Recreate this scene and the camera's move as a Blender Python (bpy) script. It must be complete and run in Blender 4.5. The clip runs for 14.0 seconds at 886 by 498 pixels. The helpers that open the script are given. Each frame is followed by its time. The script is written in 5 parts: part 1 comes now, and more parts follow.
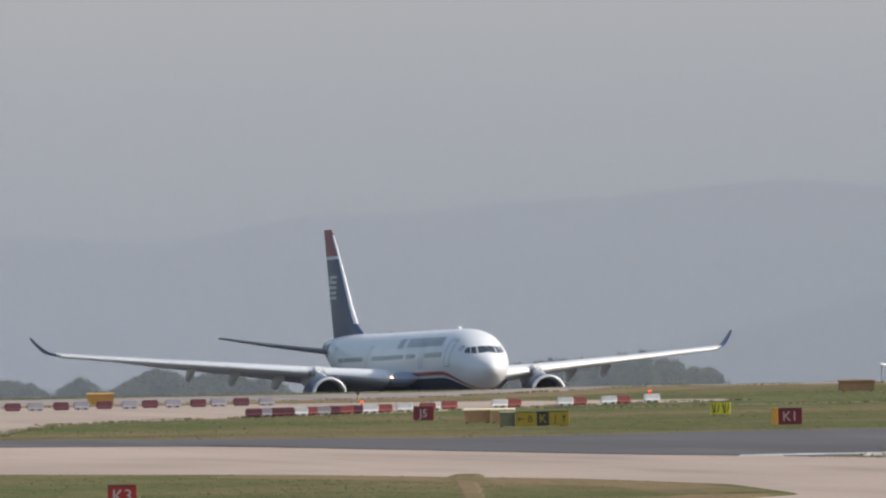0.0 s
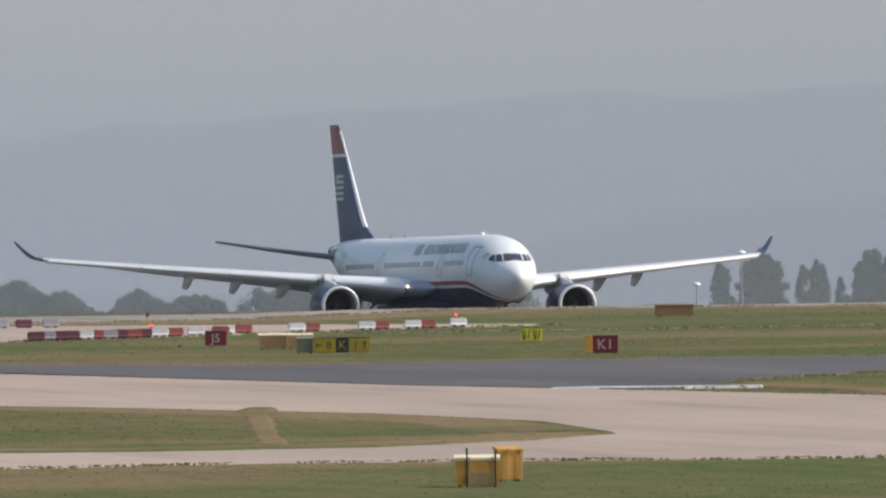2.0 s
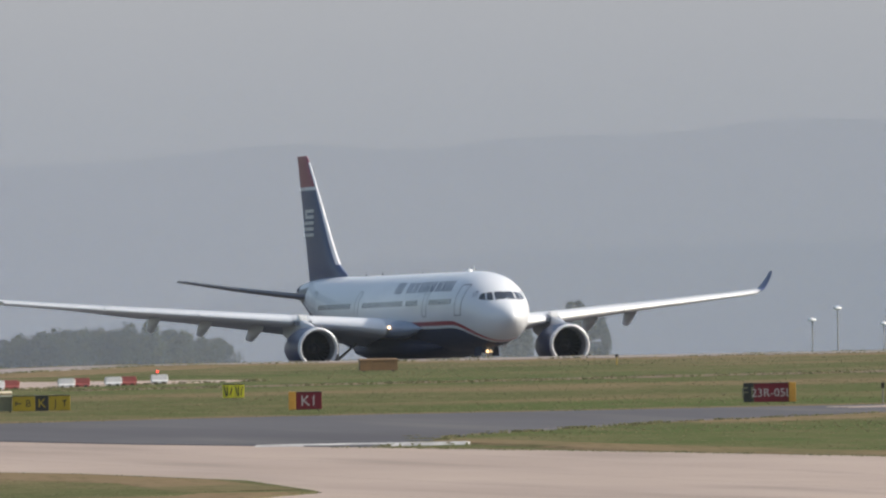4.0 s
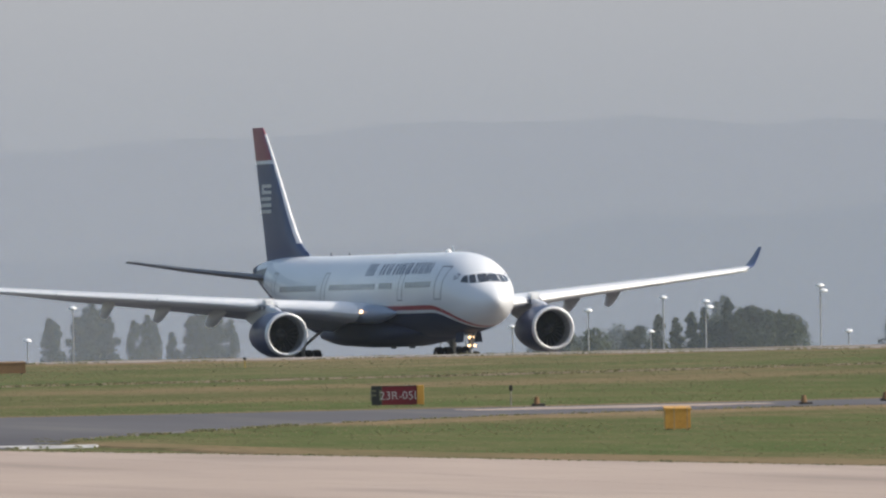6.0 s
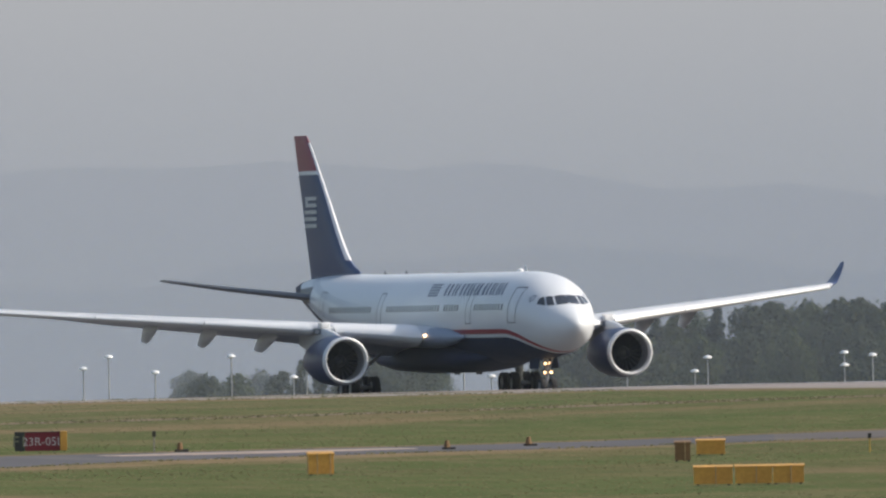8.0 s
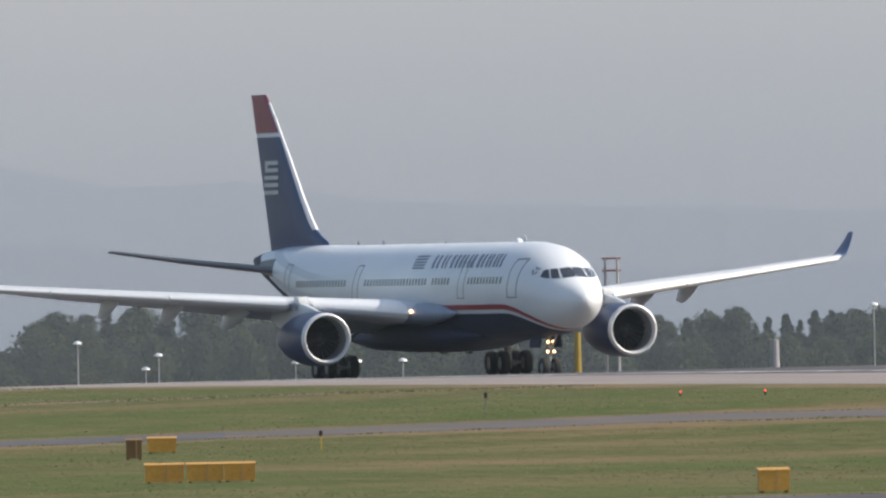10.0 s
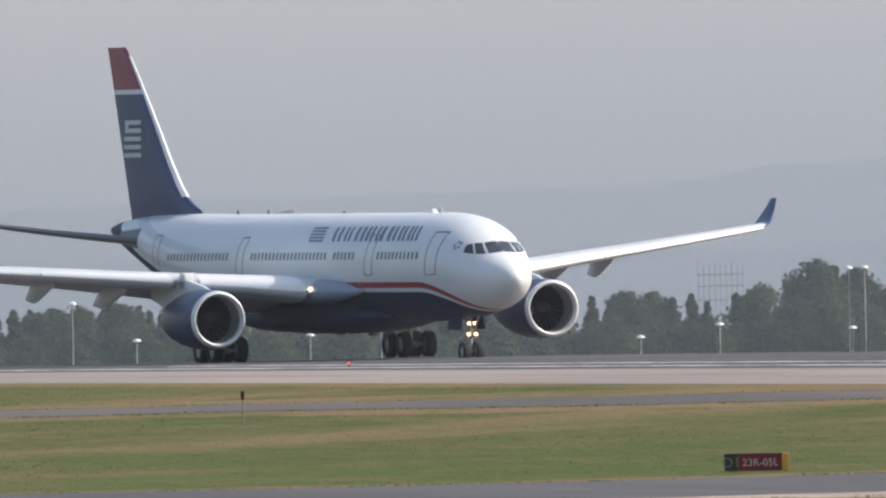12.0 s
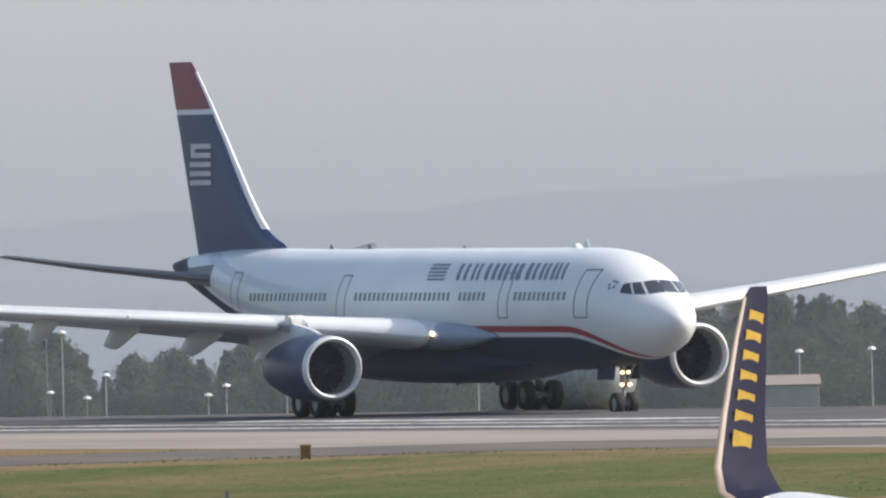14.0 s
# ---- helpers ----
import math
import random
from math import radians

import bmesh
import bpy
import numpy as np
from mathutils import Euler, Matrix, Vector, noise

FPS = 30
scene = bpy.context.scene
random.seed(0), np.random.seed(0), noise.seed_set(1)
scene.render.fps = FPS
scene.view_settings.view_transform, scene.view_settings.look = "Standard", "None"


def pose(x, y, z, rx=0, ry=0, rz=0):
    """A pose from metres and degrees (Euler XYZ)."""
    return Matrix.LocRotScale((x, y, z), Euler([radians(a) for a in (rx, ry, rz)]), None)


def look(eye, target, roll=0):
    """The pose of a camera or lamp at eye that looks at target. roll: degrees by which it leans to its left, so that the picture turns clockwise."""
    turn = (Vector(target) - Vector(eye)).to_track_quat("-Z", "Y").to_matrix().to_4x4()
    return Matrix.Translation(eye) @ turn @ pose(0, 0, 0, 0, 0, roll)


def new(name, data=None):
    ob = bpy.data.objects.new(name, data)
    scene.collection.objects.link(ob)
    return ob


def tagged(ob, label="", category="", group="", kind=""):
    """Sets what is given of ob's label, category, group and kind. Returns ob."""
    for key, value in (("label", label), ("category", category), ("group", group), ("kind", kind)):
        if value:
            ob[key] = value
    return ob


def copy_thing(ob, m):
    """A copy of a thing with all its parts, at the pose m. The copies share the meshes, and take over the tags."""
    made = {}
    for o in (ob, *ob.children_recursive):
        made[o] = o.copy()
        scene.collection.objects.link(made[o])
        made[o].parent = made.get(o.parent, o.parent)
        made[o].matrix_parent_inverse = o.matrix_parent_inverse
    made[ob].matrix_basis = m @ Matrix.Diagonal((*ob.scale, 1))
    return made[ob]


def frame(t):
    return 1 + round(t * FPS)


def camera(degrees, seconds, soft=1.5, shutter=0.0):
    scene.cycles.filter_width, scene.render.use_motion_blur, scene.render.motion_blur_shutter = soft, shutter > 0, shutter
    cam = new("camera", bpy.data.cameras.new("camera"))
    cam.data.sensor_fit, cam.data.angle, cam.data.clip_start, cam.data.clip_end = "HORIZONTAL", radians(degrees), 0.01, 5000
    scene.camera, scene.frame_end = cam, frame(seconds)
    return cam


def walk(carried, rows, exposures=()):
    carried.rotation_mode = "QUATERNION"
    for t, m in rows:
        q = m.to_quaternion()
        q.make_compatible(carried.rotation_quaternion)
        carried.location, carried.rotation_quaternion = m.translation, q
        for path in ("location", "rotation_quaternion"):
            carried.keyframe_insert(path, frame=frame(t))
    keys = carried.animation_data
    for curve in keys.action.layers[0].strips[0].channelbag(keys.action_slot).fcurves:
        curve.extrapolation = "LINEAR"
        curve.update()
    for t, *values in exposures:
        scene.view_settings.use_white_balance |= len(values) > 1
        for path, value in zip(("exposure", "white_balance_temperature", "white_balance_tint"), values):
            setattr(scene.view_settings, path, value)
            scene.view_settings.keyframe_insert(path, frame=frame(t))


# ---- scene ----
# ================= camera: a long lens on a raised bank, panning with the airliner =================
# x: metres across the runway's direction, y: metres along the runway, away from the camera, z: up
FOCAL = 33900.0          # the lens, in units of which 784 make half the picture's width
EYE_Z = 13.0
AXIS = radians(14.568)   # bearing of the pan's zero mark from the runway's direction
LEVEL = -330.0           # tilt mark of the level line

cam = camera(2 * math.degrees(math.atan(784 / FOCAL)), 14.0, soft=2.35)

# seconds, pan mark, tilt mark, lean, metres that the camera stands further back
PAN = (
    (0.0, -365.3, -160.1, -0.95, 68.0), (0.5, -347.0, -154.2, -0.95, 62.0), (0.6, -261.5, -93.4, -0.95, 60.0),
    (1.0, -155.6, 28.3, -0.95, 48.0), (1.5, -68.3, -54.2, -0.75, 30.5), (2.0, 0.2, -2.8, -0.6, 13.0),
    (2.2, 28.9, 29.6, -0.6, 6.5), (2.8, 199.5, 8.1, -0.7, 0.0), (3.5, 427.3, -62.1, -0.9, 0.0),
    (4.3, 688.6, -99.5, -1.0, 0.0), (4.5, 853.2, -78.4, -1.0, 0.0), (5.0, 1090.3, -11.9, -1.0, 0.0),
    (5.4, 1296.6, 9.3, -1.0, 0.0), (5.5, 1241.0, 10.2, -1.0, 0.0), (6.0, 1190.1, -86.4, -1.0, 0.0),
    (6.5, 1342.8, -164.9, -1.0, 0.0), (7.0, 1433.0, -221.2, -1.0, 0.0), (7.5, 1600.4, -154.2, -1.0, 0.0),
    (7.8, 1695.7, -118.1, -1.05, 0.0), (8.0, 1823.5, -155.5, -1.1, 0.0), (8.2, 1950.3, -161.1, -1.1, 0.0),
    (9.2, 2437.8, -141.7, -1.15, 0.0), (10.3, 2979.0, -122.7, -1.2, 0.0), (10.5, 3123.5, -117.0, -1.2, 0.0),
    (11.0, 3434.0, -150.6, -1.2, 0.0), (11.5, 3704.4, -135.3, -1.2, 0.0), (12.0, 4213.1, -102.2, -1.2, 0.0),
    (12.5, 4479.8, -83.9, -1.4, 0.0), (12.7, 4608.6, -99.2, -1.4, 0.0), (13.0, 4792.1, -190.7, -1.4, 0.0),
    (13.5, 5115.4, -125.2, -1.4, 0.0), (13.7, 5294.4, -118.7, -1.4, 0.0), (14.0, 5636.2, -185.3, -1.4, 0.0),
)


def bearing_of(mark):
    return AXIS + mark / FOCAL


def aim(mark, tilt, lean, back):
    b, down = bearing_of(mark), (tilt - LEVEL) / FOCAL
    eye = Vector((-back * math.sin(AXIS), -back * math.cos(AXIS), EYE_Z))
    goal = Vector((950 * math.sin(b), 950 * math.cos(b), EYE_Z - 950 * down))
    return look(eye, goal, lean)


walk(cam, [(t, aim(p, q, lean, back)) for t, p, q, lean, back in PAN],
     exposures=((0.0, 0.0), (0.5, -0.08), (1.0, 0.0), (1.5, 0.05), (2.2, 0.05), (5.0, 0.08), (6.4, 0.14), (7.4, -0.08), (8.0, 0.05), (10.5, 0.22), (12.5, 0.31), (13.0, 0.31), (13.5, 0.24), (14.0, 0.36)))

# ================= light =================
SUN = Vector((0.75, -0.27, 0.60)).normalized()
sun = new("sun", bpy.data.lights.new("sun", "SUN"))
sun.data.energy, sun.data.angle, sun.data.color = 3.4, radians(0.6), (1.0, 0.94, 0.85)
sun.matrix_world = look(SUN * 100, (0, 0, 0))
world = bpy.data.worlds.new("world")
scene.world = world
world.use_nodes = True
wn = world.node_tree
sky = wn.nodes.new("ShaderNodeTexSky")
sky.sky_type, sky.sun_disc = "NISHITA", False
sky.sun_elevation = math.asin(SUN.z)
sky.sun_rotation = math.atan2(SUN.x, SUN.y)
sky.dust_density, sky.air_density, sky.ozone_density = 3.0, 1.2, 1.0
wn.nodes["Background"].inputs[1].default_value = 0.15
wn.links.new(sky.outputs[0], wn.nodes["Background"].inputs[0])


# ================= materials =================
def node(tree, kind, **values):
    n = tree.nodes.new("ShaderNode" + kind)
    for key, value in values.items():
        n.inputs[key.replace("_", " ")].default_value = value
    return n


def math_node(tree, op, a, b=0.0, c=0.0):
    n = tree.nodes.new("ShaderNodeMath")
    n.operation = op
    for i, v in enumerate((a, b, c)):
        if isinstance(v, (int, float)):
            n.inputs[i].default_value = v
        else:
            tree.links.new(v, n.inputs[i])
    return n.outputs[0]


def mix_colour(tree, fac, a, b):
    n = tree.nodes.new("ShaderNodeMix")
    n.data_type = "RGBA"
    for i, v in ((0, fac), (6, a), (7, b)):
        if isinstance(v, (int, float)):
            n.inputs[i].default_value = v
        elif isinstance(v, tuple):
            n.inputs[i].default_value = (*v, 1)
        else:
            tree.links.new(v, n.inputs[i])
    return n.outputs[2]


def noise_of(tree, where, scale, detail=4.0, stretch=None):
    if stretch:
        m = tree.nodes.new("ShaderNodeMapping")
        m.inputs["Scale"].default_value = stretch
        tree.links.new(where, m.inputs["Vector"])
        where = m.outputs[0]
    n = tree.nodes.new("ShaderNodeTexNoise")
    n.inputs["Scale"].default_value, n.inputs["Detail"].default_value = scale, detail
    tree.links.new(where, n.inputs["Vector"])
    return n.outputs["Fac"]


def span(tree, value, lo, hi):
    n = tree.nodes.new("ShaderNodeMapRange")
    n.inputs["From Min"].default_value, n.inputs["From Max"].default_value = lo, hi
    tree.links.new(value, n.inputs["Value"])
    return n.outputs[0]


def blank(name, rough=0.6, metal=0.0):
    m = bpy.data.materials.new(name)
    m.use_nodes = True
    b = m.node_tree.nodes["Principled BSDF"]
    b.inputs["Roughness"].default_value, b.inputs["Metallic"].default_value = rough, metal
    tc = m.node_tree.nodes.new("ShaderNodeTexCoord")
    return m, m.node_tree, b, tc.outputs["Object"]


def surface(name, colour, dark=None, rough=0.6, metal=0.0, coarse=0.5, fine=8.0, amount=0.5, bump=0.0, coat=0.0):
    """Two scales of variation between colour and dark, with fine relief."""
    m, t, b, where = blank(name, rough, metal)
    dark = dark or tuple(c * 0.72 for c in colour)
    big, small = noise_of(t, where, coarse), noise_of(t, where, fine, 6.0)
    f = math_node(t, "MULTIPLY", math_node(t, "ADD", span(t, big, 0.35, 0.7), span(t, small, 0.35, 0.75)), amount)
    t.links.new(mix_colour(t, f, colour, dark), b.inputs["Base Color"])
    t.links.new(math_node(t, "ADD", math_node(t, "MULTIPLY", small, 0.2), rough - 0.1), b.inputs["Roughness"])
    b.inputs["Coat Weight"].default_value = coat
    if bump:
        n = t.nodes.new("ShaderNodeBump")
        n.inputs["Strength"].default_value, n.inputs["Distance"].default_value = 0.5, bump
        t.links.new(small, n.inputs["Height"])
        t.links.new(n.outputs[0], b.inputs["Normal"])
    return m


def glow(name, colour, strength):
    m, t, b, where = blank(name)
    b.inputs["Base Color"].default_value = (*colour, 1)
    b.inputs["Emission Color"].default_value, b.inputs["Emission Strength"].default_value = (*colour, 1), strength
    return m


def grass_material(name, parched):
    m, t, b, where = blank(name, 1.0)
    b.inputs["Specular IOR Level"].default_value = 0.0
    patch = noise_of(t, where, 0.028, 5.0, (0.7, 0.8, 1.0))
    dry = noise_of(t, where, 0.040, 7.0, (0.6, 1.1, 1.0))
    tuft = noise_of(t, where, 0.9, 6.0)
    mottle = noise_of(t, where, 0.34, 6.0, (1.0, 0.26, 1.0))
    blades = noise_of(t, where, 2.2, 4.0, (1.0, 0.22, 1.0))
    c = mix_colour(t, span(t, tuft, 0.3, 0.72), (0.087, 0.094, 0.044), (0.126, 0.130, 0.065))
    c = mix_colour(t, math_node(t, "MULTIPLY", span(t, dry, 0.45 - 0.15 * parched, 0.60 - 0.12 * parched), 0.75 + 0.2 * parched), c, (0.214, 0.156, 0.098))
    c = mix_colour(t, math_node(t, "MULTIPLY", span(t, patch, 0.44, 0.56), 0.7 - 0.6 * parched), c, (0.081, 0.112, 0.044))
    c = mix_colour(t, math_node(t, "MULTIPLY", span(t, mottle, 0.50, 0.72), 0.5), c, (0.182, 0.144, 0.090))
    c = mix_colour(t, math_node(t, "MULTIPLY", span(t, mottle, 0.46, 0.28), 0.5), c, (0.075, 0.096, 0.042))
    c = mix_colour(t, math_node(t, "MULTIPLY", span(t, blades, 0.52, 0.74), 0.5), c, (0.052, 0.068, 0.032))
    c = mix_colour(t, math_node(t, "MULTIPLY", span(t, blades, 0.46, 0.26), 0.4), c, (0.183, 0.168, 0.100))
    t.links.new(c, b.inputs["Base Color"])
    n = t.nodes.new("ShaderNodeBump")
    n.inputs["Strength"].default_value, n.inputs["Distance"].default_value = 0.8, 0.12
    t.links.new(tuft, n.inputs["Height"])
    t.links.new(n.outputs[0], b.inputs["Normal"])
    return m


def paving_material(name, light, dark, streak, joint=None):
    m, t, b, where = blank(name, 0.95)
    b.inputs["Specular IOR Level"].default_value = 0.08
    big = noise_of(t, where, 0.045, 5.0, (1.6, 0.5, 1.0))
    long = noise_of(t, where, 0.22, 5.0, (1.0, 0.12, 1.0))
    small = noise_of(t, where, 3.0, 6.0)
    c = mix_colour(t, span(t, big, 0.35, 0.68), light, dark)
    c = mix_colour(t, math_node(t, "MULTIPLY", span(t, long, 0.52, 0.72), 0.7), c, streak)
    c = mix_colour(t, math_node(t, "MULTIPLY", small, 0.25), c, dark)
    if joint:
        w = t.nodes.new("ShaderNodeTexBrick")
        w.inputs["Scale"].default_value = 1.0
        w.inputs["Mortar Size"].default_value, w.inputs["Brick Width"].default_value, w.inputs["Row Height"].default_value = 0.05, 7.5, 7.5
        w.offset = 0.0
        t.links.new(where, w.inputs["Vector"])
        c = mix_colour(t, math_node(t, "MULTIPLY", w.outputs["Fac"], 0.6), c, joint)
    t.links.new(c, b.inputs["Base Color"])
    return m


GRASS, STRAW = grass_material("grass", 0.0), grass_material("straw_grass", 1.0)
CONCRETE = paving_material("concrete", (0.410, 0.332, 0.280), (0.330, 0.266, 0.226), (0.245, 0.205, 0.180), (0.20, 0.17, 0.15))
PALE = paving_material("pale_concrete", (0.310, 0.268, 0.245), (0.250, 0.220, 0.205), (0.185, 0.165, 0.158))
ASPHALT = paving_material("asphalt", (0.118, 0.115, 0.122), (0.090, 0.088, 0.095), (0.155, 0.146, 0.140))
WORN = paving_material("worn_asphalt", (0.140, 0.126, 0.120), (0.110, 0.102, 0.100), (0.185, 0.155, 0.125))
RUNWAY = paving_material("runway_asphalt", (0.120, 0.113, 0.115), (0.088, 0.085, 0.090), (0.070, 0.068, 0.072))
MARKING = surface("worn_marking_paint", (0.66, 0.65, 0.62), (0.22, 0.21, 0.20), rough=0.75, coarse=0.12, fine=0.9, amount=0.75)
SOIL = surface("bare_soil", (0.150, 0.100, 0.060), (0.115, 0.082, 0.050), 0.95, coarse=0.2, fine=2.0, bump=0.05)
GLAZE = glow("lamp_lens", (1.0, 0.62, 0.30), 4.0)
GLAZE_WHITE = glow("lamp_lens_white", (1.0, 0.66, 0.38), 4.5)
GLAZE_RED = glow("lamp_lens_red", (1.0, 0.06, 0.04), 2.5)


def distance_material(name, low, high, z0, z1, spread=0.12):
    """The hazy distance; airlight before it is painted as a glow graded by height."""
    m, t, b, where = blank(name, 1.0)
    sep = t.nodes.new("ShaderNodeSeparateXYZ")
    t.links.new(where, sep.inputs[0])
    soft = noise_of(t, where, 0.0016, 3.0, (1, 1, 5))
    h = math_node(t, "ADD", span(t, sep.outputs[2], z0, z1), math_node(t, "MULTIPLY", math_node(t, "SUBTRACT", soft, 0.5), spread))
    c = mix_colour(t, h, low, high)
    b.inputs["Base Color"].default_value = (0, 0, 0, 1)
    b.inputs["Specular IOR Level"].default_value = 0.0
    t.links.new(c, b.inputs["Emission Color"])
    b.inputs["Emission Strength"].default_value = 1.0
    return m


# ================= mesh helpers =================
def part(name, bm, material, parent=None, label="", smooth=False):
    me = bpy.data.meshes.new(name)
    bm.normal_update()
    bm.to_mesh(me)
    bm.free()
    for m in material if isinstance(material, (list, tuple)) else (material,):
        me.materials.append(m)
    if smooth:
        me.shade_smooth()
        me.set_sharp_from_angle(angle=radians(42))
    ob = new(name, me)
    ob.parent = parent
    return tagged(ob, label)


def share(name, source, parent, m, label=""):
    """Another object on the same mesh."""
    ob = new(name, source.data)
    ob.parent, ob.matrix_basis = parent, m
    return tagged(ob, label)


def empty(name, m=Matrix()):
    ob = new(name)
    ob.matrix_basis = m
    return ob


def box(bm, size, at=(0, 0, 0), bevel=0.0, turn=None):
    made = bmesh.ops.create_cube(bm, size=1.0)["verts"]
    bmesh.ops.scale(bm, vec=size, verts=made)
    if bevel:
        edges = list({e for v in made for e in v.link_edges})
        made = list({v for f in bmesh.ops.bevel(bm, geom=edges, offset=bevel, segments=2, affect="EDGES", profile=0.5)["faces"] for v in f.verts} | {v for v in made if v.is_valid})
    if turn is not None:
        bmesh.ops.transform(bm, matrix=turn, verts=made)
    bmesh.ops.translate(bm, vec=at, verts=made)
    return made


def tube(bm, a, b, r0, r1=None, n=10):
    a, b = Vector(a), Vector(b)
    r1 = r0 if r1 is None else r1
    m = Matrix.Translation((a + b) / 2) @ (b - a).to_track_quat("Z", "Y").to_matrix().to_4x4()
    bmesh.ops.create_cone(bm, cap_ends=True, segments=n, radius1=r0, radius2=r1, depth=(b - a).length, matrix=m)


def loft(bm, rings, close=True, cap=True):
    """Skins a list of rings of equally many points."""
    rows = [[bm.verts.new(p) for p in ring] for ring in rings]
    n = len(rows[0])
    for a, b in zip(rows, rows[1:]):
        for i in range(n if close else n - 1):
            j = (i + 1) % n
            bm.faces.new((a[i], a[j], b[j], b[i]))
    if cap:
        bm.faces.new(list(reversed(rows[0])))
        bm.faces.new(rows[-1])
    bmesh.ops.recalc_face_normals(bm, faces=bm.faces[:])
    return rows


def ramp(x, points):
    for (x0, y0), (x1, y1) in zip(points, points[1:]):
        if x <= x1:
            k = min(1, max(0, (x - x0) / (x1 - x0)))
            return y0 + (y1 - y0) * k
    return points[-1][1]


# ================= ground =================
RISE = ((250, 2.9), (600, 2.6), (822, 1.40), (914, 0.74), (985, -0.04), (1025, -0.57), (1154, -2.58), (1224, -3.95), (1314, -5.85),
        (1417, -7.97), (1488, -9.25), (1800, -14.0), (2000, -17.0), (3000, -34.0), (5200, -80.0))


def runway_height(y):
    """The runway's own height: it climbs over a hump towards the camera."""
    return sum(ramp(y + k, RISE) for k in (-24, -12, 0, 12, 24)) / 5


def ground_height(x, y):
    z = runway_height(y)
    if z > 0:
        k = min(1, max(0, (x - 255) / 80))
        z *= k * k * (3 - 2 * k)
    if x > 372:
        z -= 0.016 * min(x - 372, 60) + 0.004 * max(0, min(x - 432, 500))
    near = math.hypot(x - 118, y - 178)
    if near < 130:      # the raised apron before the spectators' bank
        k = 1 - max(0, near - 70) / 60
        z += APRON_Z * k * k * (3 - 2 * k)
    return z


def steps(*bands):
    out = []
    for a, b, s in bands:
        n = max(1, round((b - a) / s))
        out += [a + (b - a) * i / n for i in range(n)]
    return out + [bands[-1][1]]


def ground_sheet():
    xs = steps((-3500, -300, 400), (-300, 20, 40), (20, 240, 10), (240, 440, 4), (440, 1000, 40), (1000, 4800, 400))
    ys = steps((-600, 60, 60), (60, 300, 12), (300, 960, 10), (960, 1560, 8), (1560, 2600, 40), (2600, 5000, 300))
    bm = bmesh.new()
    grid = [[bm.verts.new((x, y, ground_height(x, y))) for x in xs] for y in ys]
    for a, b in zip(grid, grid[1:]):
        for i in range(len(xs) - 1):
            bm.faces.new((a[i], a[i + 1], b[i + 1], b[i]))
    ob = part("ground", bm, GRASS, smooth=True)
    tagged(ob, "mown airfield grass, green with dry brown patches", "grass", kind="structure")


PAVED = []       # outlines where no grass grows


def strip(name, near, far, material, label, lift, cuts=60, category="pavement", across=8):
    """Paving between two edges, given from one end to the other, laid on the ground."""
    def along(line, k):
        lens = [0.0]
        for a, b in zip(line, line[1:]):
            lens.append(lens[-1] + math.dist(a, b))
        return [ramp(k * lens[-1], list(zip(lens, [p[i] for p in line]))) for i in (0, 1)]
    bm = bmesh.new()
    rows = []
    for i in range(cuts + 1):
        a, b = along(near, i / cuts), along(far, i / cuts)
        row = []
        for j in range(across + 1):
            k = j / across
            x, y = a[0] + (b[0] - a[0]) * k, a[1] + (b[1] - a[1]) * k
            edge = 0.35 if j in (0, across) else 0.0
            y += edge * noise.noise((x * 0.5, y * 0.5, 3.0)) * 2
            row.append(bm.verts.new((x, y, ground_height(x, y) + lift)))
        rows.append(row)
    for a, b in zip(rows, rows[1:]):
        for j in range(across):
            bm.faces.new((a[j], a[j + 1], b[j + 1], b[j]))
    bm.normal_update()
    bmesh.ops.reverse_faces(bm, faces=[f for f in bm.faces if f.normal.z < 0])
    # the rim goes down into the soil
    rim = [row[0] for row in rows] + rows[-1][1:] + [row[-1] for row in reversed(rows[:-1])] + rows[0][-2:0:-1]
    inner = [row[1] for row in rows] + rows[-2][1:] + [row[-2] for row in reversed(rows[:-1])] + rows[1][-2:0:-1]
    foot = []
    for v, q in zip(rim, inner):
        out = Vector((v.co.x - q.co.x, v.co.y - q.co.y, 0)).normalized()
        foot.append(bm.verts.new(v.co + out * 0.8 - Vector((0, 0, 0.16))))
    for i in range(len(rim)):
        k = (i + 1) % len(rim)
        bm.faces.new((rim[i], rim[k], foot[k], foot[i]))
    bm.normal_update()
    bmesh.ops.reverse_faces(bm, faces=[f for f in bm.faces if f.normal.z < 0])
    if material not in (GRASS, STRAW):
        PAVED.append([*near, *reversed(far)])
    return tagged(part(name, bm, material), label, category, kind="structure")


APRON_Z = 4.6
ground_sheet()
strip("taxiway", ((60, 624), (120, 601), (137, 595.5), (149, 599), (159, 596), (169, 593), (189, 583), (205, 575), (240, 535), (280, 480)),
      ((95, 900), (150, 850), (185, 786), (192, 740), (197, 722), (202, 700), (211, 652), (236, 600), (300, 520)), CONCRETE,
      "pale pinkish worn concrete taxiway between the grass strips", 0.04, 110)
strip("grass_island", ((60, 650), (120, 631), (143, 621), (150, 619), (159, 620.5), (166.9, 628.8), (171.5, 637)),
      ((60, 765), (130, 738), (158, 720), (168, 702), (174, 680), (175.2, 660), (172, 638.4)), GRASS,
      "mown green grass island beside the taxiway", 0.09, 90, "grass")
strip("asphalt_taxiway", ((120, 843), (160, 815), (185, 787), (192, 741), (197, 724), (202.5, 734)),
      ((123, 852), (150, 845), (168, 832), (186, 812), (199, 797), (214, 801)), ASPHALT, "dark grey asphalt taxiway between grass verges", 0.07, 60)
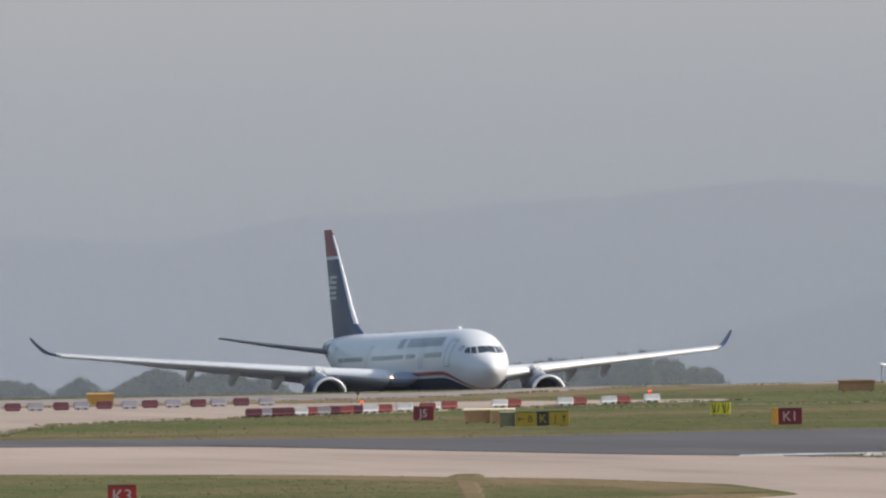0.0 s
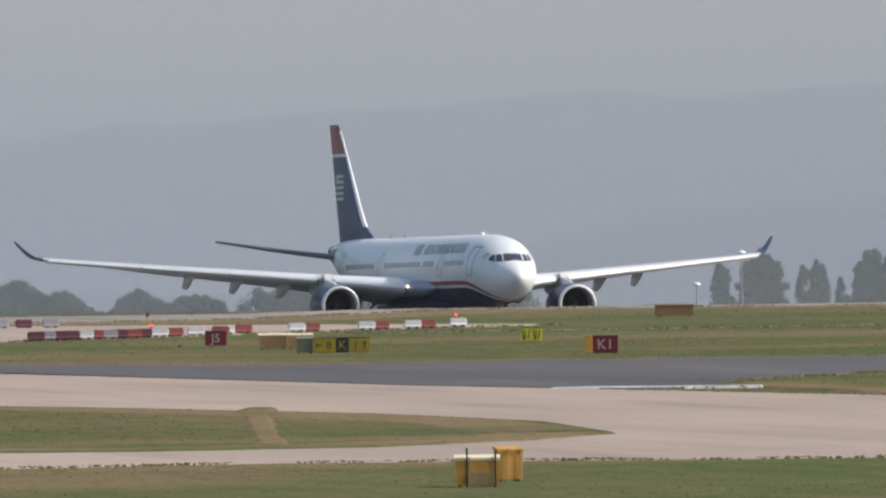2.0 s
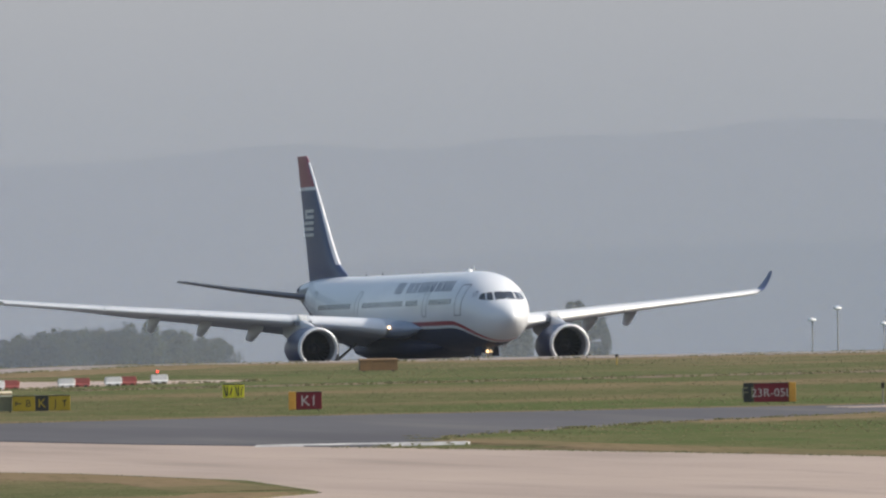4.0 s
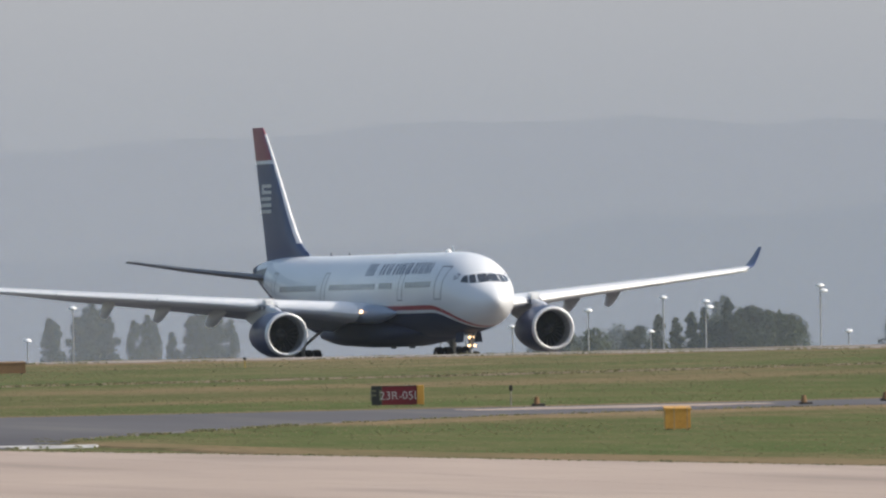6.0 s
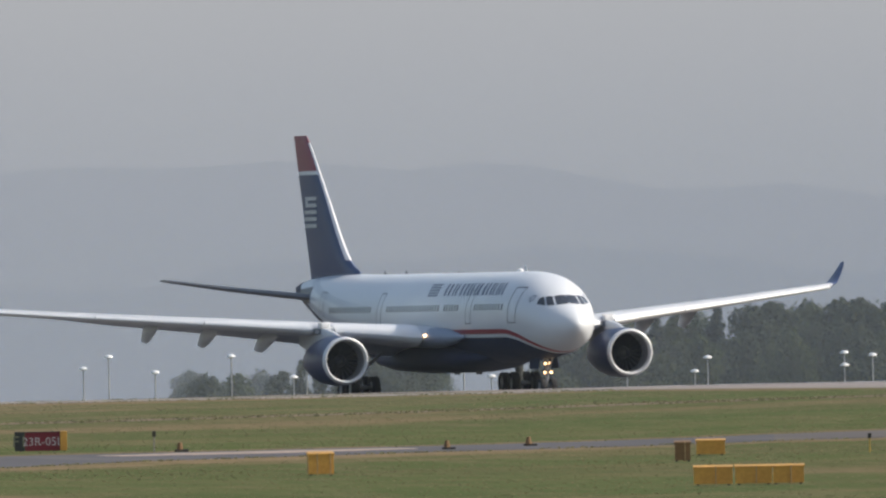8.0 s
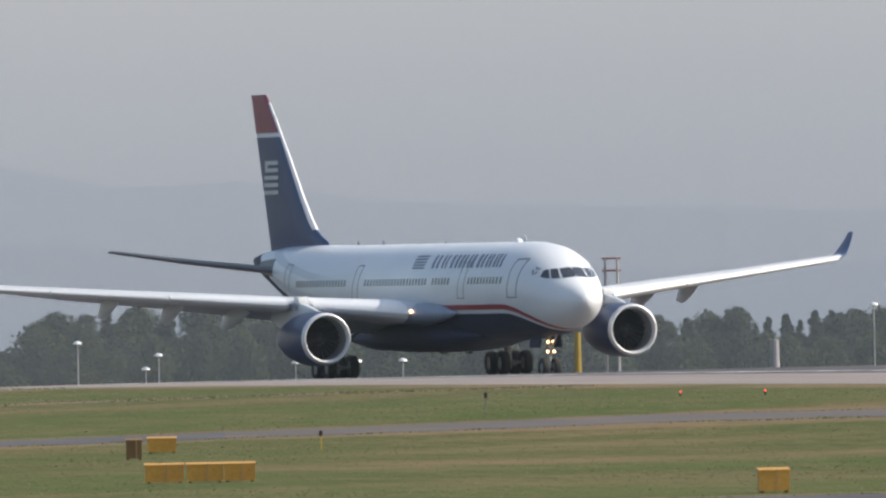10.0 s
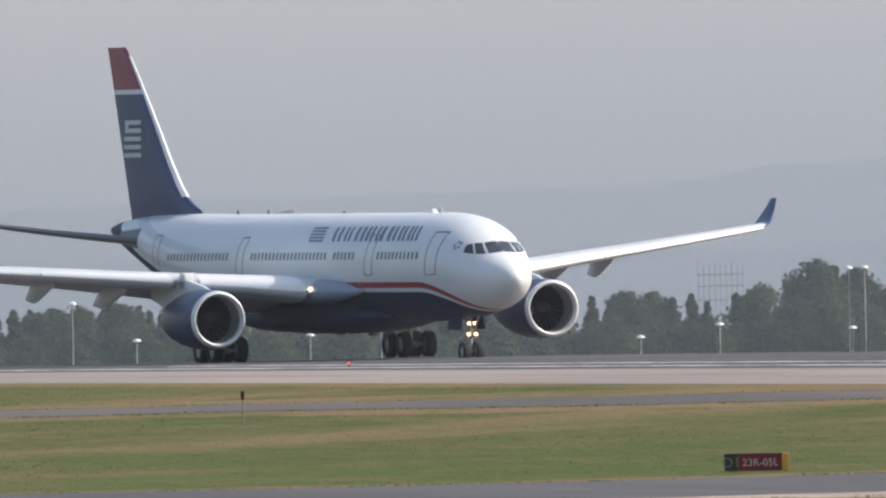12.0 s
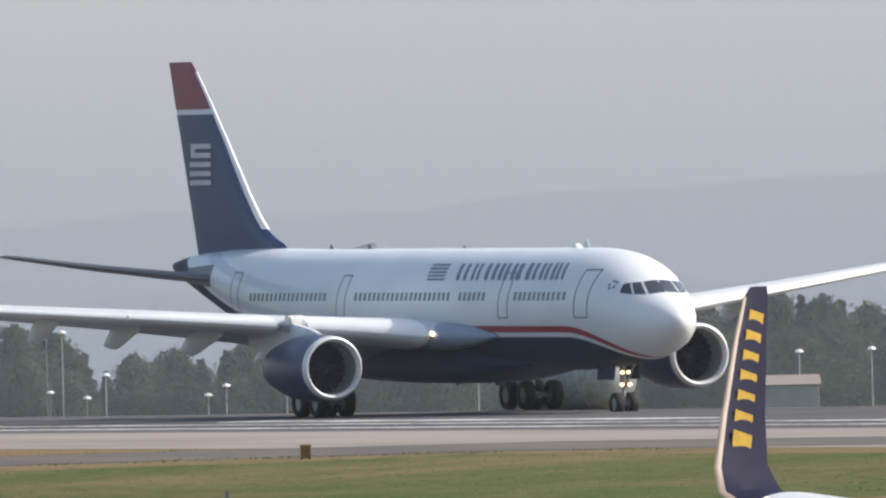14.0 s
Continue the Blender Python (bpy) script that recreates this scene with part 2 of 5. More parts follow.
strip("asphalt_road", ((202.5, 734), (206, 745), (221, 767), (235, 780), (250, 786), (266, 789)),
      ((214, 801), (222, 800), (230, 799.5), (241, 799), (254, 800), (270, 801)), ASPHALT, "dark grey asphalt road narrowing between grass verges", 0.07, 60)
strip("worn_road", ((266, 789), (282, 780), (293, 757), (298, 733), (306, 708), (312, 690), (318, 640), (322, 560)),
      ((270, 801), (287, 793), (297, 768), (304, 744), (312, 721), (318, 700), (325, 640), (330, 560)), WORN, "worn grey-brown asphalt road beside the runway", 0.07, 80)
strip("dry_shoulder", ((202.3, 733), (202.1, 700), (211, 652), (236, 600), (300, 520)), ((204.5, 736), (206.5, 702), (215.5, 656), (240, 604), (304, 524)), STRAW,
      "straw-coloured dry grass shoulder along the concrete taxiway", 0.075, 60, "grass", 2)
strip("side_road", ((215, 606), (244, 602), (261, 600), (285, 580), (310, 545)),
      ((215, 640), (240, 636), (258, 631), (275, 620), (300, 590), (330, 550)), ASPHALT, "dark asphalt service road across the grass", 0.05, 50)
strip("side_road_verge", ((215, 600), (244, 596), (261, 594), (285, 574), (310, 539)),
      ((215, 605.5), (244, 601.5), (261, 599.5), (285, 579.5), (310, 544.5)), CONCRETE, "pale worn concrete edge of the service road", 0.05, 50, across=2)
strip("crossing_taxiway", ((150, 832), (184, 833), (196, 870), (204, 881), (210, 884), (220, 893), (227, 901), (237, 911), (243, 914)),
      ((150, 940), (190, 938), (200, 936), (207, 935), (214, 934), (222, 933), (230, 928), (238, 921), (244, 916)), CONCRETE,
      "pale concrete taxiway closed off by barriers", 0.05, 60)
strip("far_taxiway", ((170, 930), (205, 940), (222, 946), (236, 951), (255, 979), (272, 974), (292, 966), (312, 950)),
      ((170, 962), (205, 968), (225, 971), (240, 970), (257, 987), (274, 982), (294, 975), (314, 962)), PALE,
      "sunlit pale concrete taxiway on the hump's brow", 0.05, 60)
strip("runway_shoulder", ((314, 300), (314, 600), (314, 990), (314, 1500)), ((330, 300), (330, 600), (330, 990), (330, 1500)), PALE,
      "pale pinkish concrete runway shoulder", 0.05, 160)
strip("runway", ((330, 250), (330, 600), (330, 1000), (330, 2400)), ((402, 250), (402, 600), (402, 1000), (402, 2400)), RUNWAY,
      "grey asphalt runway with tyre marks", 0.055, 260, "runway", 18)
strip("runway_link", ((306, 560), (318, 620), (316, 676)), ((334, 560), (334, 640), (327, 690)), PALE, "pale concrete link onto the runway", 0.06, 20)
strip("near_taxiway", ((80, 510), (108, 488), (122, 468), (135, 440)), ((90, 590), (125.2, 550), (131, 535), (134, 523), (141.8, 503), (150, 478)), CONCRETE,
      "pinkish worn concrete taxiway nearest the bank", 0.05, 40)
strip("runway_side_stripe", ((335.2, 300), (335.2, 1500)), ((336.1, 300), (336.1, 1500)), MARKING, "white painted runway side stripe", 0.075, 120, "marking", 1)
strip("touchdown_mark", ((349, 752), (349, 806)), ((351.4, 752), (351.4, 806)), MARKING, "white painted touchdown bar on the runway", 0.08, 10, "marking", 1)
strip("touchdown_mark", ((343, 700), (343, 900)), ((343.8, 700), (343.8, 900)), MARKING, "white painted touchdown bar on the runway", 0.08, 10, "marking", 1)
strip("taxiway_edge_line", ((194, 729), (202, 727)), ((194.4, 730.6), (202.4, 728.6)), MARKING, "faded white painted taxiway edge line", 0.1, 16, "marking", 1)
strip("soil_patch", ((155.7, 624), (160.0, 642), (165.3, 664), (169.1, 680), (172.9, 695)), ((156.5, 624), (160.7, 642), (166.0, 664), (169.8, 680), (173.7, 695)), STRAW, "dry brown worn track across the grass", 0.12, 24, "soil", 2)
strip("road_edge_patch", ((237, 791.5), (244, 790), (251, 793)), ((237, 794.5), (244, 796.2), (251, 795.2)), CONCRETE, "pale patch beside the asphalt road", 0.085, 24, across=2)
strip("worn_track", ((228, 893), (262, 898), (300, 884), (312, 870)), ((228, 896), (262, 902), (300, 888), (312, 873)), SOIL, "bare brown wheel track in the grass", 0.03, 60, "soil", 2)


# dry straw-coloured verges beside the paving
def verge(line, width, lift=0.025):
    """A ragged band of dry grass along a line, on the line's left."""
    out = []
    for i, (x, y) in enumerate(line):
        a, b = line[max(0, i - 1)], line[min(len(line) - 1, i + 1)]
        dx, dy = b[0] - a[0], b[1] - a[1]
        n = math.hypot(dx, dy)
        w = width * (0.75 + 0.5 * noise.noise((x * 0.13, y * 0.13, 1.0)))
        out.append((x - dy / n * w, y + dx / n * w))
    strip("dry_verge", line, out, STRAW, "straw-coloured dry grass along the paving's edge", lift, 70, "grass", 2)


verge(((120, 849), (150, 841), (168, 829), (186, 810), (199, 796), (214, 800), (230, 798.5), (254, 799), (270, 800), (287, 792), (297, 767), (304, 743), (312, 720)), 9)
verge(((312, 693), (306, 711), (298, 736), (293, 760), (282, 782), (266, 791), (250, 788), (235, 782), (221, 769)), 8)
verge(((205, 938), (222, 944.5), (236, 950), (255, 977.5), (272, 973), (292, 965), (312, 949)), -9)
verge(((215, 638), (240, 634), (258, 629), (275, 618), (300, 588)), 7)
verge(((314.5, 560), (314.5, 700), (314.5, 800), (314.5, 900), (314.5, 985)), 5)
verge(((120, 632), (143, 622), (150, 620), (159, 621.5), (166.9, 629.8), (171.0, 637)), 5, 0.11)
verge(((172, 641), (174.2, 660), (173, 680), (167, 702)), 6, 0.11)
verge(((125, 549), (131, 534), (134, 522), (141.8, 502)), -5)


# ================= the distance =================
def ridge(name, radius, marks, floor, material, label, category):
    """A long ridge or the sky's haze on an arc round the camera."""
    bm = bmesh.new()
    rings = []
    for i in range(161):
        mark = -6000 + 18000 * i / 160
        b = bearing_of(mark)
        z = ramp(mark, marks) + (4.0 * noise.noise((mark * 0.003, radius, 0)) + 1.5 * noise.noise((mark * 0.011, radius, 5)) if category == "hill" else 0)
        deep = 160 if category == "hill" else 20
        rings.append([(radius * math.sin(b), radius * math.cos(b), floor), (radius * math.sin(b), radius * math.cos(b), z),
                      ((radius + deep) * math.sin(b), (radius + deep) * math.cos(b), z - (3 if category == "hill" else 0)),
                      ((radius + deep) * math.sin(b), (radius + deep) * math.cos(b), floor)])
    loft(bm, rings, True, True)
    ob = part(name, bm, material, smooth=False)
    ob.visible_shadow = False
    return tagged(ob, label, category, kind="structure")


def hill_z(tilt, radius):
    return EYE_Z - (tilt - LEVEL) / FOCAL * radius


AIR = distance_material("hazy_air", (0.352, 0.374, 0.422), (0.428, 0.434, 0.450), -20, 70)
# the hills' haze is put into their emission colour, paler towards the ridge
FAR_HILL = distance_material("far_hill_haze_glow", (0.306, 0.334, 0.394), (0.341, 0.360, 0.406), -40, 15, 0.5)
NEAR_HILL = distance_material("near_hill_haze_glow", (0.274, 0.304, 0.366), (0.298, 0.325, 0.381), -40, -10, 0.5)
ridge("backdrop_sky", 4850, ((-6000, 420), (12000, 420)), -140, AIR, "pale grey-blue hazy sky low over the horizon", "sky")
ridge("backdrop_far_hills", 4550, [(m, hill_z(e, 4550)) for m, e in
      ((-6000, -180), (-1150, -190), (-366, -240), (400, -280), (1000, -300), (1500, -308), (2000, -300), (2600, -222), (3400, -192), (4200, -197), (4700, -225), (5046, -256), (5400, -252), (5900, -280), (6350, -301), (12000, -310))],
      -140, FAR_HILL, "far hills with their haze painted as a faint blue-grey glow", "hill")
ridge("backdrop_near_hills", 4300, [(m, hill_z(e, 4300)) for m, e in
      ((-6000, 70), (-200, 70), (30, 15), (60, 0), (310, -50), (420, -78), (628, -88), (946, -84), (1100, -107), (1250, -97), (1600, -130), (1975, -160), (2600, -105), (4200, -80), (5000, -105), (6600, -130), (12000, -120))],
      -140, NEAR_HILL, "wooded hills with blue-grey haze painted as a glow", "hill")


def haze_material(name, thick, z0, z1, low):
    """Stand-in for thin hazy air: a part of the light passes, the rest is scattered; it thins out with height."""
    m, t, b, where = blank(name, 1.0)
    sep = t.nodes.new("ShaderNodeSeparateXYZ")
    t.links.new(where, sep.inputs[0])
    clear, front, back = t.nodes.new("ShaderNodeBsdfTransparent"), t.nodes.new("ShaderNodeBsdfDiffuse"), t.nodes.new("ShaderNodeBsdfTranslucent")
    front.inputs["Color"].default_value = back.inputs["Color"].default_value = (0.87, 0.89, 0.94, 1)
    scatter, veil = t.nodes.new("ShaderNodeMixShader"), t.nodes.new("ShaderNodeMixShader")
    scatter.inputs[0].default_value = 0.5
    t.links.new(front.outputs[0], scatter.inputs[1])
    t.links.new(back.outputs[0], scatter.inputs[2])
    soft = noise_of(t, where, 0.006, 3.0, (1, 1, 3))
    dense = math_node(t, "MULTIPLY", math_node(t, "SUBTRACT", 1.0, span(t, sep.outputs[2], z0, z1)), math_node(t, "ADD", 0.8 * thick, math_node(t, "MULTIPLY", soft, 0.4 * thick)))
    dense = math_node(t, "MULTIPLY", dense, span(t, sep.outputs[2], low, low + 3.0))
    t.links.new(dense, veil.inputs[0])
    t.links.new(clear.outputs[0], veil.inputs[1])
    t.links.new(scatter.outputs[0], veil.inputs[2])
    t.links.new(veil.outputs[0], t.nodes["Material Output"].inputs["Surface"])
    return m


def haze_layer(name, radius, thick, z0, z1, label, low=-60.0):
    """A thin upright sheet on an arc, added to stand in for low haze."""
    bm = bmesh.new()
    rows = []
    for i in range(121):
        b = bearing_of(-6000 + 18000 * i / 120)
        rows.append([bm.verts.new((radius * math.sin(b), radius * math.cos(b), z)) for z in (-30, z1 + 2)])
    for a, b in zip(rows, rows[1:]):
        bm.faces.new((a[0], a[1], b[1], b[0]))
    ob = part(name, bm, haze_material(name, thick, z0, z1, low))
    ob.visible_shadow = False
    return tagged(ob, label, "haze", kind="structure")


# translucent sheets added as haze; the near one lifts the darks behind it
haze_layer("haze_bank_1", 1605, 0.19, 2, 26, "thin translucent sheet standing in for haze across the airfield")
haze_layer("haze_bank_3", 862, 0.042, 24, 44, "faint translucent sheet standing in for haze before the runway", 0.0)
haze_layer("haze_bank_2", 1835, 0.24, 2, 26, "thin translucent sheet standing in for haze before the far trees")


# ================= the airliner: nose towards -y, starboard towards -x, origin on the ground between the main wheels =================
MAIN = 28.85      # metres from the nose to the main wheels


def livery():
    """White above, navy below a red and a white line that dips under the nose; grey ribbons sweep up at the tail."""
    m, t, b, where = blank("fuselage_paint", 0.32)
    sep = t.nodes.new("ShaderNodeSeparateXYZ")
    t.links.new(where, sep.inputs[0])
    y, z = sep.outputs[1], sep.outputs[2]
    d = math_node(t, "ADD", y, MAIN)
    dip = math_node(t, "MAXIMUM", math_node(t, "SUBTRACT", 7.4, d), 0.0)
    dip = math_node(t, "MULTIPLY", math_node(t, "POWER", dip, 2.0), 0.066)
    lift = math_node(t, "MAXIMUM", math_node(t, "SUBTRACT", d, 33.0), 0.0)
    lift = math_node(t, "MULTIPLY", math_node(t, "POWER", lift, 2.0), 0.0074)
    h = math_node(t, "SUBTRACT", math_node(t, "ADD", z, dip), lift)
    grime = noise_of(t, where, 0.8, 5.0, (1, 0.35, 1))
    fine = noise_of(t, where, 5.0, 4.0)
    white = mix_colour(t, span(t, grime, 0.4, 0.75), (0.72, 0.735, 0.755), (0.63, 0.65, 0.68))
    ribbon_h = math_node(t, "SUBTRACT", z, math_node(t, "MULTIPLY", math_node(t, "POWER", math_node(t, "MAXIMUM", math_node(t, "SUBTRACT", d, 30.0), 0.0), 2.0), 0.0052))
    wave = math_node(t, "SINE", math_node(t, "ADD", math_node(t, "MULTIPLY", ribbon_h, 5.2), math_node(t, "MULTIPLY", d, 0.12)))
    aft = span(t, d, 33.0, 40.0)
    band = math_node(t, "MULTIPLY", math_node(t, "LESS_THAN", ribbon_h, 5.9), math_node(t, "GREATER_THAN", ribbon_h, 3.2))
    rib = math_node(t, "MULTIPLY", math_node(t, "MULTIPLY", math_node(t, "GREATER_THAN", wave, 0.45), band), math_node(t, "MULTIPLY", aft, 0.5))
    white = mix_colour(t, rib, white, (0.34, 0.37, 0.44))
    c = mix_colour(t, math_node(t, "MULTIPLY", math_node(t, "LESS_THAN", h, 4.20), math_node(t, "SUBTRACT", 1.0, span(t, d, 36.0, 42.0))), white, (0.36, 0.030, 0.042))
    c = mix_colour(t, math_node(t, "LESS_THAN", h, 3.90), c, (0.74, 0.75, 0.77))
    navy = math_node(t, "LESS_THAN", h, 3.68)
    c = mix_colour(t, navy, c, (0.015, 0.023, 0.060))
    t.links.new(math_node(t, "SUBTRACT", 0.5, math_node(t, "MULTIPLY", navy, 0.3)), b.inputs["Specular IOR Level"])
    t.links.new(c, b.inputs["Base Color"])
    t.links.new(math_node(t, "ADD", math_node(t, "ADD", math_node(t, "MULTIPLY", fine, 0.12), 0.26), math_node(t, "MULTIPLY", navy, 0.3)), b.inputs["Roughness"])
    return m


def fin_paint():
    m, t, b, where = blank("fin_paint", 0.42)
    b.inputs["Specular IOR Level"].default_value = 0.25
    sep = t.nodes.new("ShaderNodeSeparateXYZ")
    t.links.new(where, sep.inputs[0])
    z = sep.outputs[2]
    grime = noise_of(t, where, 1.2, 5.0)
    c = mix_colour(t, grime, (0.040, 0.064, 0.142), (0.055, 0.083, 0.175))
    c = mix_colour(t, math_node(t, "GREATER_THAN", z, 14.33), c, (0.72, 0.73, 0.75))
    c = mix_colour(t, math_node(t, "GREATER_THAN", z, 14.58), c, (0.270, 0.062, 0.088))
    t.links.new(c, b.inputs["Base Color"])
    return m


LIVERY, FIN = livery(), fin_paint()
NAVY = surface("navy_paint", (0.015, 0.023, 0.060), (0.021, 0.030, 0.070), 0.6, coarse=0.4, fine=3.0)
NAVY.node_tree.nodes["Principled BSDF"].inputs["Specular IOR Level"].default_value = 0.2
COWL = surface("cowling_blue_paint", (0.030, 0.046, 0.115), (0.022, 0.034, 0.085), 0.4, coarse=0.4, fine=3.0, coat=0.1)
FAIRING_BLUE = surface("blue_grey_fairing_paint", (0.270, 0.310, 0.390), (0.21, 0.25, 0.33), 0.4, coarse=0.4, fine=3.0)
# shade on the light grey tailplane is put into this grey; the seal is dark itself
TAIL_GREY = surface("tail_shade_and_seal_grey", (0.15, 0.155, 0.17), (0.11, 0.115, 0.125), 0.5, 0.2, coarse=0.3, fine=3.0)
WING_GREY = surface("wing_grey_paint", (0.64, 0.65, 0.66), (0.53, 0.54, 0.56), 0.4, coarse=0.25, fine=3.0, coat=0.1)
SLAT_WHITE = surface("slat_white_paint", (0.85, 0.85, 0.84), (0.76, 0.76, 0.76), 0.32, coarse=0.3, fine=4.0, coat=0.2)
BARE_METAL = surface("polished_lip_metal", (0.74, 0.74, 0.74), (0.60, 0.60, 0.61), 0.45, 0.25, coarse=0.6, fine=5.0)
DUCT = surface("grey_inlet_lining", (0.22, 0.23, 0.25), (0.16, 0.165, 0.18), 0.55, coarse=0.6, fine=6.0)
FAN_DARK = surface("dark_titanium_fan", (0.030, 0.032, 0.038), (0.020, 0.021, 0.026), 0.55, 0.2, coarse=2.0, fine=10.0)
TITLE = surface("slate_blue_lettering_paint", (0.115, 0.135, 0.200), (0.095, 0.115, 0.17), 0.4)
TITLE_WHITE = surface("white_emblem_paint", (0.62, 0.65, 0.68), rough=0.4)
OUTLINE = surface("door_outline_paint", (0.13, 0.14, 0.165), rough=0.5)
PANE = surface("dark_cabin_glass", (0.030, 0.034, 0.042), (0.045, 0.05, 0.06), 0.12, coat=0.6)
CABIN_PANE = surface("cabin_window_shade", (0.150, 0.165, 0.195), (0.10, 0.11, 0.13), 0.25, coarse=0.35, fine=1.3)
TYRE = surface("tyre_rubber", (0.018, 0.018, 0.019), (0.03, 0.03, 0.031), 0.85, coarse=2.0, fine=12.0)
STEEL = surface("gear_steel_paint", (0.42, 0.43, 0.44), (0.22, 0.22, 0.22), 0.45, 0.2, coarse=1.5, fine=9.0)

TOP = ((0, 4.30), (0.12, 4.62), (0.35, 4.88), (0.8, 5.20), (1.4, 5.52), (2.0, 5.82), (2.6, 6.20), (3.2, 6.58), (4.0, 6.98), (5.0, 7.31), (6.2, 7.56), (7.6, 7.69), (9.0, 7.73),
       (40, 7.78), (47, 7.85), (51, 7.80), (54, 7.66), (56.5, 7.46), (58.0, 7.24), (58.35, 7.12))
BOTTOM = ((0, 4.30), (0.12, 3.98), (0.35, 3.74), (0.8, 3.43), (1.4, 3.12), (2.0, 2.90), (2.6, 2.74), (3.2, 2.62), (4.0, 2.49), (5.0, 2.38), (6.2, 2.29), (7.6, 2.23), (9.0, 2.12), (12, 2.06),
          (37, 2.08), (40, 2.30), (43, 2.80), (46, 3.48), (50, 4.55), (54, 5.62), (56.5, 6.30), (58.0, 6.74), (58.35, 6.90))
HALF = ((0, 0.0), (0.12, 0.34), (0.35, 0.62), (0.8, 0.98), (1.4, 1.34), (2.0, 1.63), (2.6, 1.87), (3.2, 2.07), (4.0, 2.30), (5.0, 2.51), (6.2, 2.68), (7.6, 2.79), (9.0, 2.82),
        (38, 2.82), (42, 2.72), (46, 2.45), (50, 1.95), (54, 1.28), (56.5, 0.78), (58.0, 0.36), (58.35, 0.16))


def skin_x(d, z):
    """Half the fuselage's width at that distance from the nose and height."""
    top, low, half = ramp(d, TOP), ramp(d, BOTTOM), ramp(d, HALF)
    k = (z - (top + low) / 2) / max(1e-6, (top - low) / 2)
    return half * math.sqrt(max(0.0, 1 - k * k))


def skin_d(x, z):
    """How far behind the nose the skin passes through that half width and height."""
    lo, hi = 0.05, 9.0
    for _ in range(40):
        mid = (lo + hi) / 2
        lo, hi = (lo, mid) if skin_x(mid, z) > x else (mid, hi)
    return hi


def on_skin(d, z, side, out=0.0):
    x = skin_x(d, z)
    e = 0.05
    n = Vector((1.0, -(skin_x(d + e, z) - skin_x(d - e, z)) / (2 * e), -(skin_x(d, z + e) - skin_x(d, z - e)) / (2 * e))).normalized()
    p = Vector((x, d - MAIN, z)) + n * out
    return Vector((p.x * side, p.y, p.z))


def skin_patch(bm, corners, side, out, thick=0.02, cuts=3):
    """A plate that lies on the fuselage: four corners (d, z), bowed with the skin."""
    rows, back = [], []
    for i in range(cuts + 1):
        row = []
        for j in range(cuts + 1):
            a, b = i / cuts, j / cuts
            p = [(corners[0][k] * (1 - a) + corners[1][k] * a) * (1 - b) + (corners[3][k] * (1 - a) + corners[2][k] * a) * b for k in (0, 1)]
            row.append((p[0], p[1]))
        rows.append(row)
    front = [[bm.verts.new(on_skin(d, z, side, out)) for d, z in row] for row in rows]
    rear = [[bm.verts.new(on_skin(d, z, side, out - thick)) for d, z in row] for row in rows]
    for i in range(cuts):
        for j in range(cuts):
            bm.faces.new((front[i][j], front[i + 1][j], front[i + 1][j + 1], front[i][j + 1]))
    rim = [(i, 0) for i in range(cuts)] + [(cuts, j) for j in range(cuts)] + [(i, cuts) for i in range(cuts, 0, -1)] + [(0, j) for j in range(cuts, 0, -1)]
    for (a, b), (c, e) in zip(rim, rim[1:] + rim[:1]):
        bm.faces.new((front[a][b], rear[a][b], rear[c][e], front[c][e]))
    bmesh.ops.recalc_face_normals(bm, faces=bm.faces[:])


def airfoil(chord, thick, n=12, droop=0.0):
    """A closed section: (aft, up) from the trailing edge over the top to the nose and back below."""
    upper, lower = [], []
    for i in range(n + 1):
        k = (1 - math.cos(math.pi * i / n)) / 2
        t = 5 * thick * (0.2969 * math.sqrt(k) - 0.126 * k - 0.3516 * k * k + 0.2843 * k ** 3 - 0.1015 * k ** 4)
        camber = 0.018 * math.sin(math.pi * k) - droop * max(0, k - 0.72) ** 1.2
        upper.append((k * chord, (camber + t) * chord))
        lower.append((k * chord, (camber - t * 0.85) * chord))
    return list(reversed(upper)) + lower[1:]


# half span, leading edge behind the nose, chord, height, thickness, flap droop
WING = ((2.0, 18.45, 11.6, 3.50, 0.135, 0.25), (3.6, 19.47, 10.4, 3.70, 0.130, 0.35), (6.0, 21.0, 8.9, 4.02, 0.120, 0.35), (9.4, 23.15, 7.5, 4.40, 0.112, 0.35),
        (14.0, 26.1, 6.2, 4.86, 0.105, 0.3), (20.0, 29.9, 4.6, 5.42, 0.10, 0.25), (25.0, 33.1, 3.35, 5.90, 0.10, 0.05), (28.7, 35.45, 2.5, 6.27, 0.10, 0.0))


def wing_at(x):
    return [ramp(x, [(w[0], w[i]) for w in WING]) for i in range(1, 6)]


def wing_ring(x, side, grow=0.0, part_chord=1.0):
    le, chord, z, th, droop = wing_at(x)
    pts = airfoil(chord, th, 12, droop)
    return [(side * x, le - MAIN + a, z + b - 0.035 * (a - chord * 0.3)) for a, b in pts]


